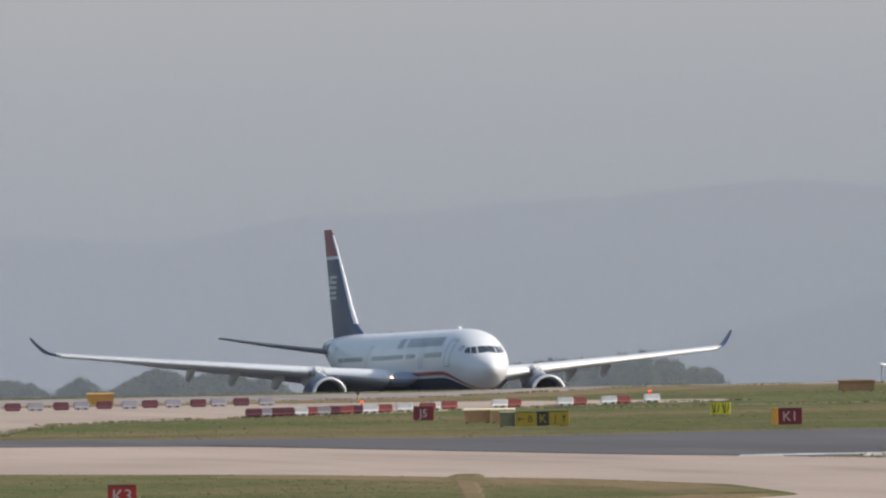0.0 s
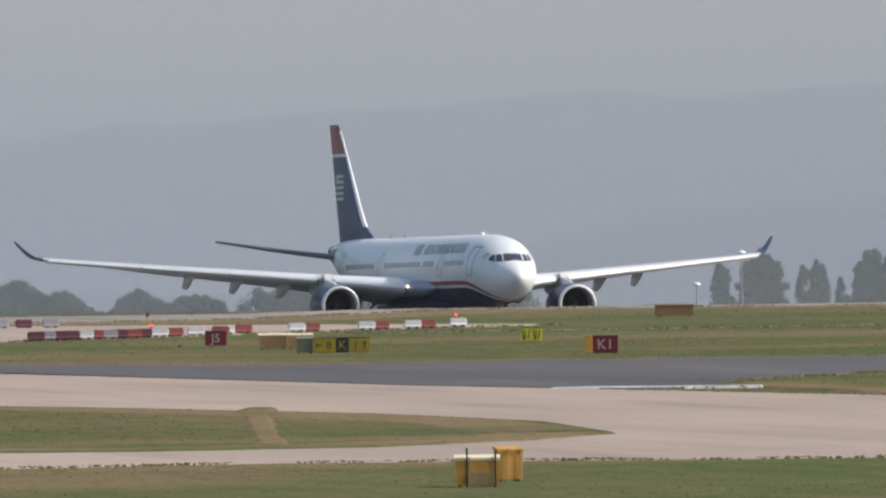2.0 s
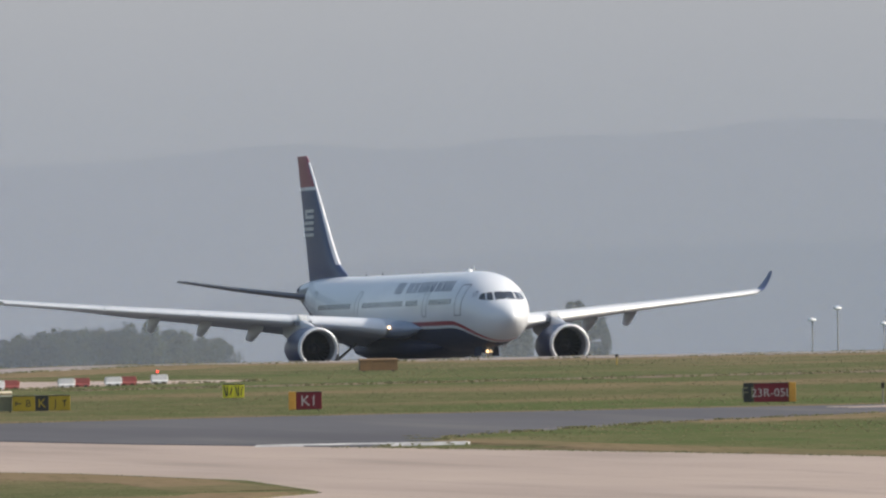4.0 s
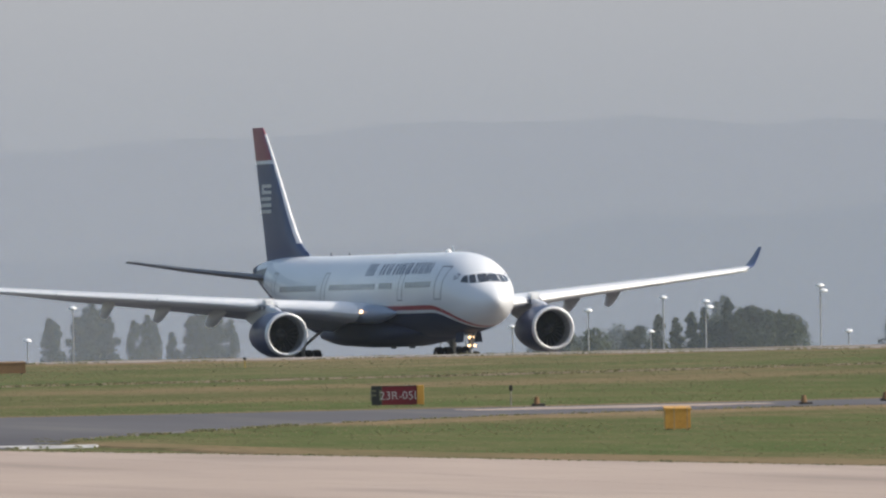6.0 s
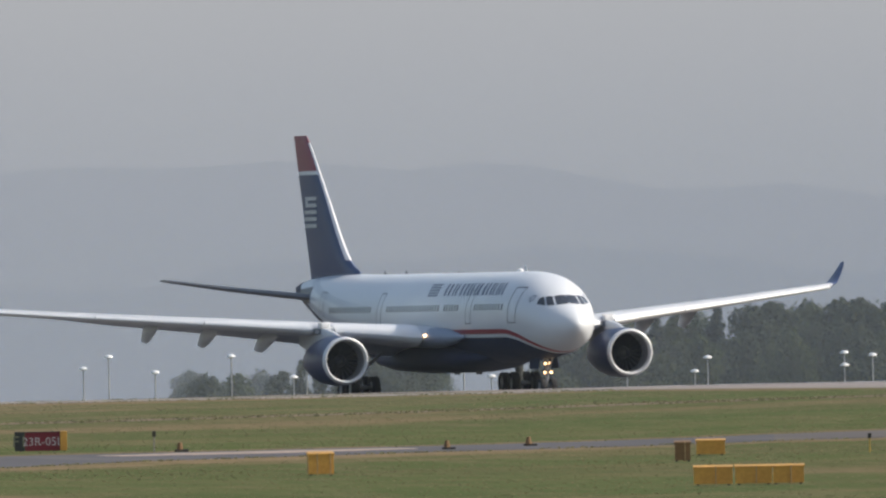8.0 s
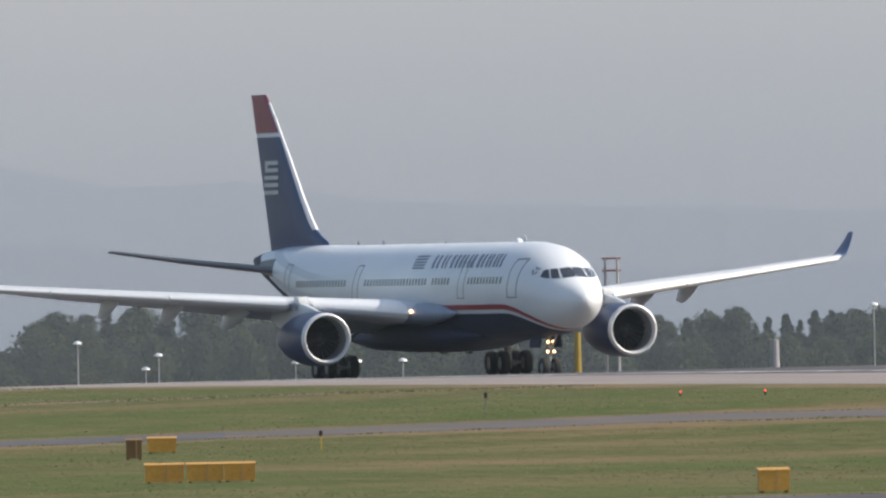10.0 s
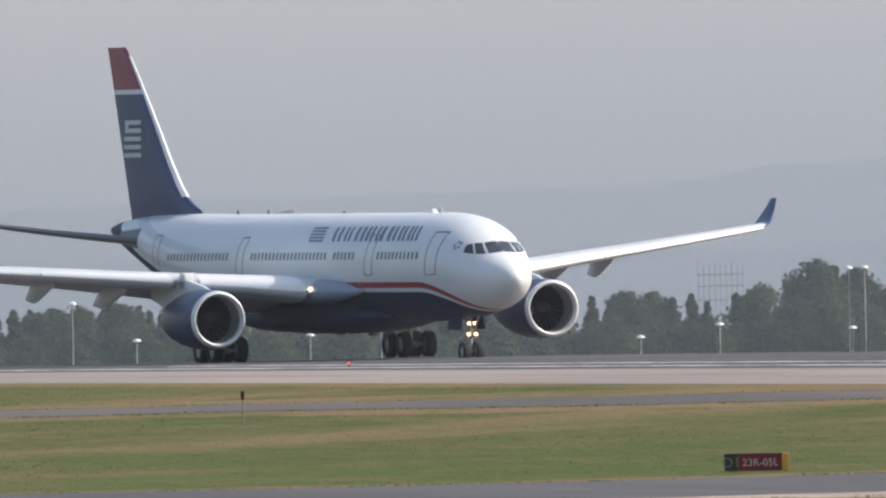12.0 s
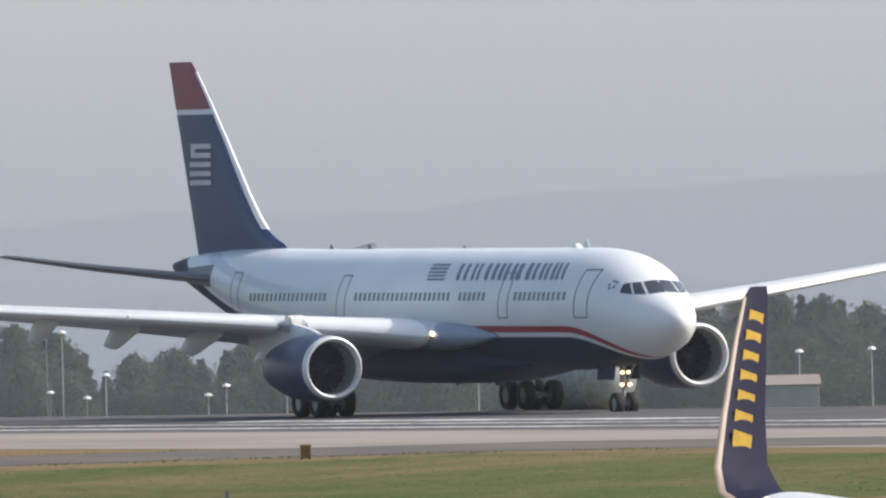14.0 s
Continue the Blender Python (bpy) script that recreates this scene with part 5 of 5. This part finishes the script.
# ================= trees =================
def foliage(name, a, b, c):
    m, t, bsdf, where = blank(name, 0.75)
    info = t.nodes.new("ShaderNodeNewGeometry")
    big = noise_of(t, where, 0.35, 3.0)
    col = mix_colour(t, info.outputs["Random Per Island"], a, b)
    col = mix_colour(t, math_node(t, "MULTIPLY", span(t, big, 0.4, 0.7), 0.6), col, c)
    t.links.new(col, bsdf.inputs["Base Color"])
    bsdf.inputs["Specular IOR Level"].default_value = 0.2
    thin = t.nodes.new("ShaderNodeBsdfTranslucent")
    t.links.new(col, thin.inputs["Color"])
    both = t.nodes.new("ShaderNodeMixShader")
    both.inputs[0].default_value = 0.5
    t.links.new(bsdf.outputs[0], both.inputs[1])
    t.links.new(thin.outputs[0], both.inputs[2])
    t.links.new(both.outputs[0], t.nodes["Material Output"].inputs["Surface"])
    return m


LEAF = foliage("broad_leaves", (0.046, 0.060, 0.040), (0.072, 0.088, 0.058), (0.058, 0.070, 0.052))
LEAF_PALE = foliage("pale_leaves", (0.056, 0.074, 0.040), (0.084, 0.104, 0.056), (0.066, 0.080, 0.052))
NEEDLE = foliage("needles", (0.040, 0.050, 0.040), (0.058, 0.070, 0.056), (0.048, 0.058, 0.050))
BARK = surface("bark", (0.115, 0.095, 0.075), (0.07, 0.06, 0.05), 0.9, coarse=0.8, fine=6.0, bump=0.02)


def tree_kind(name, label, seed, height, shape, material, leaves, leaf):
    """A tapered trunk with limbs and a crown of small leaf clumps; shape gives the crown's half width over its height."""
    rng = random.Random(seed)
    tree = tagged(empty(name), label, "tree")
    bm = bmesh.new()
    bend = [rng.uniform(-0.15, 0.15) for _ in range(2)]
    tube(bm, (0, 0, -0.4), (bend[0], bend[1], height * 0.45), height * 0.024, height * 0.016, 8)
    tube(bm, (bend[0], bend[1], height * 0.45), (0, 0, height * 0.9), height * 0.016, height * 0.004, 8)
    lobes = []
    for i in range(22):
        k = 0.05 + 0.9 * (i + rng.random()) / 22
        w = ramp(k, shape) * height
        a = rng.uniform(0, 2 * math.pi)
        r = w * rng.uniform(0.45, 0.85)
        p = Vector((r * math.cos(a), r * math.sin(a), k * height))
        lobes.append((p, max(0.22, w * rng.uniform(0.38, 0.66))))
        if i % 2:
            tube(bm, (0, 0, max(height * 0.12, p.z - r * 0.9)), p * 0.92, height * 0.008, height * 0.003, 5)
    for k in (0.12, 0.22, 0.32, 0.42, 0.52, 0.62, 0.72, 0.82, 0.9, 0.96):
        lobes.append((Vector((0, 0, k * height)), max(0.14, ramp(k, shape) * height * 0.85)))
    part("trunk", bm, BARK, tree, "brown bark", True)
    verts, faces = [], []
    for i in range(leaves):
        c, r = rng.choice(lobes)
        d = Vector((rng.gauss(0, 1), rng.gauss(0, 1), rng.gauss(0, 1) * 0.85)).normalized()
        p = c + d * r * rng.uniform(0.55, 1.06)
        if p.z < 0.1:
            continue
        n = (d + Vector((rng.gauss(0, 0.42), rng.gauss(0, 0.42), rng.gauss(0.2, 0.42)))).normalized()
        u = n.orthogonal().normalized()
        v = n.cross(u)
        a = rng.uniform(0, 6.28)
        u, v = u * math.cos(a) + v * math.sin(a), v * math.cos(a) - u * math.sin(a)
        s = leaf * rng.uniform(0.55, 1.25)
        j = len(verts)
        verts += [p - u * s, p - v * s * 0.6 + n * s * 0.15, p + u * s, p + v * s * 0.6 + n * s * 0.15]
        faces.append((j, j + 1, j + 2, j + 3))
    me = bpy.data.meshes.new("crown")
    me.from_pydata(verts, [], faces)
    me.materials.append(material)
    crown = new("crown", me)
    crown.parent = tree
    tagged(crown, "crown of many small leaf clumps")
    return tree


ROUND = ((0, 0.10), (0.15, 0.30), (0.4, 0.40), (0.7, 0.34), (0.9, 0.18), (1.0, 0.04))
SLIM = ((0, 0.05), (0.15, 0.10), (0.4, 0.13), (0.7, 0.11), (0.9, 0.06), (1.0, 0.01))
CONE = ((0, 0.12), (0.12, 0.23), (0.4, 0.18), (0.7, 0.10), (0.9, 0.04), (1.0, 0.005))
BUSH = ((0, 0.35), (0.2, 0.55), (0.5, 0.55), (0.8, 0.36), (1.0, 0.08))
KINDS = {
    "round": [tree_kind("broadleaf_tree", "broad green tree with an uneven crown", s, 10.0, ROUND, LEAF if s < 3 else LEAF_PALE, 4600, 0.27) for s in (1, 2, 3)],
    "open": [tree_kind("open_crowned_tree", "tall tree with a thin open crown above the wood", 41, 10.0, ROUND, LEAF, 1100, 0.19)],
    "slim": [tree_kind("poplar_tree", "slim upright dark green poplar tree", s, 10.0, SLIM, LEAF, 2600, 0.23) for s in (11, 12)],
    "cone": [tree_kind("conifer_tree", "dark pointed conifer in the wood's edge", s, 10.0, CONE, NEEDLE, 3200, 0.24) for s in (21, 22)],
    "bush": [tree_kind("bush", "rounded dense green bush by the wood", s, 4.0, BUSH, LEAF if s < 32 else LEAF_PALE, 2000, 0.20) for s in (31, 32)],
}
PLANTED = {k: 0 for k in KINDS}


def plant(kind, mark, tilt, distance, rng):
    """Plants a tree so high that its top reaches that tilt mark."""
    x, y, z = spot_beyond(mark, distance)
    h = EYE_Z - (tilt - LEVEL) / FOCAL * distance - z
    if h < 1.0:
        return
    i = PLANTED[kind]
    PLANTED[kind] += 1
    source = KINDS[kind][i % len(KINDS[kind])]
    m = pose(x, y, z, 0, 0, rng.uniform(0, 360))
    ob = source if i < len(KINDS[kind]) else copy_thing(source, m)
    ob.matrix_basis = m
    k = h / (4.0 if kind == "bush" else 10.0)
    w = min(1.25, max(0.6, k)) * rng.uniform(0.85, 1.15)
    ob.scale = (w, w, k)


def belt(kinds, tops, first, last, step, near, far, seed, ragged=10):
    rng = random.Random(seed)
    mark = first
    while mark < last:
        plant(rng.choice(kinds), mark, ramp(mark, tops) + rng.uniform(-0.35, 1.0) * ragged, rng.uniform(near, far), rng)
        mark += step * rng.uniform(0.7, 1.3)


def woods():
    rng = random.Random(5)
    belt(("round",), ((-1300, 70), (-1180, 60), (-1120, 66), (-1075, 92), (-1014, 58), (-985, 92), (-883, 46), (-820, 66), (-754, 44), (-715, 70), (-674, 64), (-630, 100), (-594, 104), (-549, 62), (-500, 88), (-434, 70), (-390, 92)), -1290, -390, 17, 1850, 2000, 3, 4)
    belt(("round", "bush"), ((-500, 60), (-330, 62), (-120, 40), (30, 34), (130, 62)), -330, 140, 30, 1850, 2000, 31, 9)
    for mark, tilt in ((492, 22), (498, 28), (540, 20), (556, 4), (566, -4), (580, 8), (596, 20), (640, 28), (664, 18), (676, 26), (708, 50), (742, 22), (756, 2), (770, 0), (790, 14), (812, 30)):
        plant("slim", mark, tilt, rng.uniform(1900, 2000), rng)
    belt(("bush", "slim", "round"), ((830, 70), (1330, 78), (1370, 58), (1450, 66), (1560, 62)), 1345, 1570, 34, 1800, 1900, 7, 12)
    for mark, tilt in ((1568, 34), (1600, 40), (1628, 30), (1650, 22), (1672, 12), (1684, 2), (1692, 6)):
        plant("slim", mark, tilt, rng.uniform(1800, 1880), rng)
    belt(("round",), ((1660, 46), (1730, 30), (1790, 34), (1820, 56)), 1676, 1822, 24, 1650, 1720, 9, 6)
    tops = ((1990, 40), (2030, 16), (2060, -6), (2121, -30), (2321, -46), (2612, -42), (2759, -28), (3100, -12), (3439, -8), (3600, -16), (3907, -14), (4217, -10), (4448, -16), (4700, -14),
            (4820, -30), (4860, -56), (4900, -64), (4960, -44), (4995, -26), (5026, 24), (5060, -6), (5264, -20), (5330, -52), (5393, -36), (5576, -62), (6092, -66), (6260, -92), (6430, -70), (6800, -70))
    belt(("round", "round", "cone"), tops, 2010, 3400, 50, 1700, 1800, 11, 12)
    belt(("round", "bush"), [(a, b + 45) for a, b in tops], 2020, 3400, 44, 1625, 1665, 12, 20)
    belt(("cone", "cone", "cone", "round"), tops, 3400, 4240, 22, 1700, 1800, 13, 14)
    belt(("round", "cone"), tops, 4240, 6800, 40, 1650, 1760, 14, 12)
    belt(("round", "bush"), [(a, b + 50) for a, b in tops], 3400, 6800, 40, 1620, 1650, 15, 22)
    plant("open", 3929, -62, 1640, rng)
    plant("open", 3908, -48, 1650, rng)
    # a dense understorey closes the wood
    belt(("bush",), ((1990, 62), (6800, 52)), 2040, 6800, 30, 1800, 1850, 16, 10)


woods()


def inside(x, y, outline):
    hit = False
    for (x0, y0), (x1, y1) in zip(outline, outline[1:] + outline[:1]):
        if (y0 > y) != (y1 > y) and x < x0 + (x1 - x0) * (y - y0) / (y1 - y0):
            hit = not hit
    return hit


def tufts():
    """Rough grass: small blades standing on the mown ground, thicker and taller along the paving."""
    rng = random.Random(77)
    blade = foliage("grass_blades", (0.165, 0.175, 0.085), (0.250, 0.210, 0.125), (0.170, 0.190, 0.090))
    verts, faces = [], []
    boxes = [(min(p[0] for p in o), max(p[0] for p in o), min(p[1] for p in o), max(p[1] for p in o), o) for o in PAVED]
    made = 0
    while made < 70000:
        b, d = radians(rng.uniform(12.2, 26.2)), 540 + 500 * rng.random() ** 0.8
        x, y = d * math.sin(b), d * math.cos(b)
        if x > 313 or any(a <= x <= c and e <= y <= f and inside(x, y, o) for a, c, e, f, o in boxes):
            if not inside(x, y, ISLAND):
                continue
        made += 1
        rich = 0.5 + 0.9 * max(0.0, noise.noise((x * 0.06, y * 0.03, 9.0)) + 0.25)
        z = ground_height(x, y) + (0.09 if inside(x, y, ISLAND) else 0.0)
        for _ in range(1):
            h, w = rng.uniform(0.012, 0.034) * rich, rng.uniform(0.04, 0.12)
            a = rng.uniform(0, math.pi)
            c, s = math.cos(a) * w, math.sin(a) * w
            j = len(verts)
            lean = rng.uniform(-0.08, 0.08)
            verts += [(x - c, y - s, z - 0.02), (x + c, y + s, z - 0.02), (x + c * 0.5 + lean, y + s * 0.5, z + h), (x - c * 0.6 + lean, y - s * 0.6, z + h * 0.8)]
            faces.append((j, j + 1, j + 2, j + 3))
    # unmown clumps along the paving
    for outline in PAVED:
        for (x0, y0), (x1, y1) in zip(outline, outline[1:] + outline[:1]):
            long = math.hypot(x1 - x0, y1 - y0)
            for _ in range(min(1600, int(long * 16))):
                k, off = rng.random(), rng.gauss(0, 0.35)
                x, y = x0 + (x1 - x0) * k - (y1 - y0) / long * off, y0 + (y1 - y0) * k + (x1 - x0) / long * off
                rich = noise.noise((x * 0.35, y * 0.35, 4.0)) + 0.35
                if x > 313 or not 480 < math.hypot(x, y) < 1050 or rich < 0.05:
                    continue
                sides = [(x - (y1 - y0) / long * q, y + (x1 - x0) / long * q) for q in (-1.6, 1.6)]
                if all(any(inside(*p, o) for o in PAVED) and not inside(*p, ISLAND) for p in sides):
                    continue
                h, w, a = rng.uniform(0.02, 0.06) * min(1.0, rich * 1.4) + 0.06, rng.uniform(0.05, 0.14), rng.uniform(0, math.pi)
                c, s, z = math.cos(a) * w, math.sin(a) * w, ground_height(x, y)
                j = len(verts)
                verts += [(x - c, y - s, z - 0.02), (x + c, y + s, z - 0.02), (x + c * 0.5, y + s * 0.5, z + h), (x - c * 0.6, y - s * 0.6, z + h * 0.7)]
                faces.append((j, j + 1, j + 2, j + 3))
    me = bpy.data.meshes.new("grass_tufts")
    me.from_pydata(verts, [], faces)
    me.materials.append(blade)
    tagged(new("grass_tufts", me), "rough tufts of green and dry grass", "grass", kind="stuff")


ISLAND = [(60, 650), (120, 631), (143, 621), (150, 619), (159, 620.5), (166.9, 628.8), (171.5, 637), (175.2, 660), (174, 680), (168, 702), (158, 720), (130, 738), (60, 765)]
tufts()


# ================= a second airliner, taxiing close by: its winglet crosses at the end =================
def taxiing_jet():
    dark = surface("midnight_blue_winglet_paint", (0.012, 0.012, 0.032), (0.018, 0.018, 0.04), 0.6, coarse=0.6, fine=4.0)
    dark.node_tree.nodes["Principled BSDF"].inputs["Specular IOR Level"].default_value = 0.08
    yellow = surface("yellow_winglet_bars_paint", (0.46, 0.29, 0.03), rough=0.5)
    sand = surface("pale_winglet_edge", (0.30, 0.225, 0.175), (0.24, 0.18, 0.145), 0.5, coarse=0.5, fine=4.0)
    jet = tagged(empty("taxiing_jet"), "narrow-body airliner with a midnight blue winglet taxiing past", "airplane")
    # origin on the ground below the port wing tip; the fuselage lies towards +x and the nose towards -y
    rings = []
    for d, r, z in ((0.05, 0.1, 2.7), (0.6, 0.8, 2.8), (1.8, 1.4, 3.0), (4, 1.8, 3.2), (6, 1.88, 3.25), (24, 1.88, 3.25), (30, 1.4, 3.75), (35, 0.7, 4.4), (37.5, 0.2, 4.8)):
        rings.append([(17.2 + r * math.cos(a), d - 19, z + r * math.sin(a)) for a in [2 * math.pi * i / 32 for i in range(32)]])
    bm = bmesh.new()
    loft(bm, rings)
    body = part("fuselage", bm, SLAT_WHITE, jet, "white fuselage", True)
    bm = bmesh.new()
    loft(bm, [[(q + 17.2, le + p - 19, z) for p, q in fin_section(te - le, 0.1)] for z, le, te in ((4.8, 29.0, 36.0), (6.5, 31.0, 36.4), (12.4, 35.4, 38.4))])
    part("tail_fin", bm, dark, jet, "midnight blue tail fin", True)
    for s in (-1, 1):
        bm = bmesh.new()
        loft(bm, [[(17.2 + s * x, le - 19 + p, z + q) for p, q in airfoil(c, 0.11, 12)] for x, le, c, z in ((1.2, 13.0, 7.6, 2.6), (5.5, 16.0, 5.2, 3.15), (17.0, 21.6, 1.7, 4.40))])
        w = part("wing", bm, WING_GREY, jet, "light grey wing", True)
        bm = bmesh.new()
        rings = []
        for x, le, c, z, lx in ((17.0, 21.6, 1.7, 4.40, 0.0), (17.45, 21.75, 1.50, 4.40, 0.3), (17.78, 21.93, 1.25, 4.53, 0.75), (17.95, 22.10, 1.07, 4.82, 0.95), (18.08, 22.45, 0.88, 5.4, 1.0), (18.32, 23.1, 0.64, 6.3, 1.0), (18.45, 23.5, 0.48, 6.82, 1.0), (18.49, 23.68, 0.34, 6.92, 1.0)):
            rings.append([(17.2 + s * (x - q * lx), le - 19 + p, z + q * (1 - lx)) for p, q in airfoil(c, 0.085, 12)])
        loft(bm, rings)
        wl = part("winglet", bm, dark, w, "midnight blue winglet with a pale front edge", True)
        bm = bmesh.new()
        rings = []
        for x, le, c, z, lx in ((17.45, 21.74, 1.50, 4.40, 0.3), (17.78, 21.92, 1.25, 4.53, 0.75), (17.95, 22.09, 1.07, 4.82, 0.95), (18.08, 22.44, 0.88, 5.4, 1.0), (18.32, 23.09, 0.64, 6.3, 1.0), (18.45, 23.49, 0.48, 6.80, 1.0)):
            rings.append([(17.2 + s * (x - q * 1.08 * lx), le - 19 - 0.02 + p, z + q * (1 - lx)) for p, q in airfoil(c, 0.085, 16) if p < 0.09 * c])
        loft(bm, rings)
        part("winglet_edge", bm, sand, wl, "pale metal front edge", True)
        for side in (-1, 1):
            for i in range(7):
                z = 5.14 + 0.235 * i
                x = ramp(z, ((4.96, 17.95), (5.4, 18.08), (6.3, 18.32), (6.82, 18.45)))
                y0 = ramp(z, ((4.96, 22.14), (5.4, 22.45), (6.3, 23.1), (6.82, 23.5)))
                c = ramp(z, ((4.96, 1.03), (5.4, 0.88), (6.3, 0.64), (6.82, 0.48)))
                bm = bmesh.new()
                box(bm, (0.008, 0.15 + c * 0.24, 0.195), (17.2 + s * (x + side * (0.047 * c + 0.006)), y0 - 19 + 0.13 + c * 0.27, z - 0.02), 0.0, Matrix.Rotation(radians(-13), 4, "X"))
                part("name_bar", bm, yellow, wl, "yellow painted bar")
        bm = bmesh.new()
        bmesh.ops.create_uvsphere(bm, u_segments=10, v_segments=8, radius=0.055, matrix=Matrix.Translation((17.2 + s * 16.75, 21.42 - 19, 4.42)))
        part("navigation_light", bm, GLAZE_WHITE, w, "lit wing-tip light", True)
        bm = bmesh.new()
        lathe(bm, [(12.6 - 19, 0.80), (12.4 - 19, 0.88), (13.4 - 19, 1.0), (15.5 - 19, 0.9), (16.8 - 19, 0.6)], (17.2 + s * 4.85, 0, 1.55), 24)
        part("engine", bm, SLAT_WHITE, jet, "white engine cowling", True)
        bm = bmesh.new()
        tube(bm, (17.2 + s * 2.86, 0.2, 0.5), (17.2 + s * 2.86, 0.2, 2.9), 0.14)
        g = part("main_gear", bm, STEEL, jet, "grey main gear leg", True)
        for dx in (-0.43, 0.43):
            wheel(g, 17.2 + s * 2.86 + dx, 0.2, 0.56, 0.4)
        bm = bmesh.new()
        loft(bm, [[(17.2 + s * x, le - 19 + p, z + q) for p, q in airfoil(c, 0.09, 8)] for x, le, c, z in ((0.4, 31.5, 4.0, 4.3), (7.1, 35.6, 1.6, 5.0))])
        part("tailplane", bm, WING_GREY, jet, "grey tailplane", True)
    bm = bmesh.new()
    tube(bm, (17.2, -15.2, 0.4), (17.2, -15.2, 2.4), 0.1)
    g = part("nose_gear", bm, STEEL, jet, "grey nose gear leg", True)
    for dx in (-0.25, 0.25):
        wheel(g, 17.2 + dx, -15.2, 0.34, 0.2)
    return jet


JET = taxiing_jet()


def motions():
    # the airliner's take-off run: seconds, metres along the runway, lift over its height, nose-up pitch, bank
    RUN = (
        (0, 1487.98, 0.038, 1.18, 0.39), (0.5, 1470.68, 0.010, 1.14, 0.37), (1, 1453.35, -0.042, 1.10, 0.35), (1.5, 1436.13, 0.003, 1.06, 0.33),
        (2, 1417.62, 0.019, 1.02, 0.31), (2.2, 1410.07, 0.016, 1.01, 0.31), (4.3, 1323.88, -0.031, 1.01, 0.29), (4.5, 1315.32, -0.032, 1.01, 0.28),
        (5, 1293.61, -0.042, 1.01, 0.28), (5.5, 1271.54, -0.022, 0.90, 0.05), (6, 1248.61, -0.006, 0.79, -0.17), (6.5, 1225.42, 0.002, 0.68, -0.40),
        (7, 1202.38, 0.011, 0.62, -0.40), (7.5, 1178.82, -0.023, 0.56, -0.40), (8, 1154.69, 0.032, 0.49, -0.41), (8.2, 1144.91, 0.023, 0.48, -0.40),
        (10.3, 1036.37, 0.010, 0.39, -0.29), (10.5, 1025.49, 0.011, 0.38, -0.28), (11, 997.94, 0.006, 0.28, -0.35), (11.5, 969.80, 0.000, 0.19, -0.42),
        (12, 941.25, -0.034, 0.09, -0.49), (12.5, 912.35, 0.006, 0.03, -0.46), (13, 882.95, 0.010, -0.02, -0.43), (13.5, 853.11, 0.005, -0.08, -0.40),
        (14, 822.82, -0.001, -0.13, -0.38),
    )
    walk(PLANE, [(t, pose(367.0, y, runway_height(y) + 0.06 + lift, -pitch, bank, -0.06)) for t, y, lift, pitch, bank in RUN])
    # the second jet rolls slowly across, close to the camera
    rows = []
    for i in range(8):
        t = 2.0 * i
        k = JET_SPEED * (14.0 - t)
        rows.append((t, pose(JET_AT[0] + k * math.sin(radians(JET_HEADING)), JET_AT[1] + k * math.cos(radians(JET_HEADING)), APRON_Z + JET_LIFT, 0, 0, -JET_HEADING)))
    walk(JET, rows)


JET_AT, JET_SPEED, JET_HEADING, JET_LIFT = (92.318, 201.728), 10.6, 60.0, -0.02
motions()
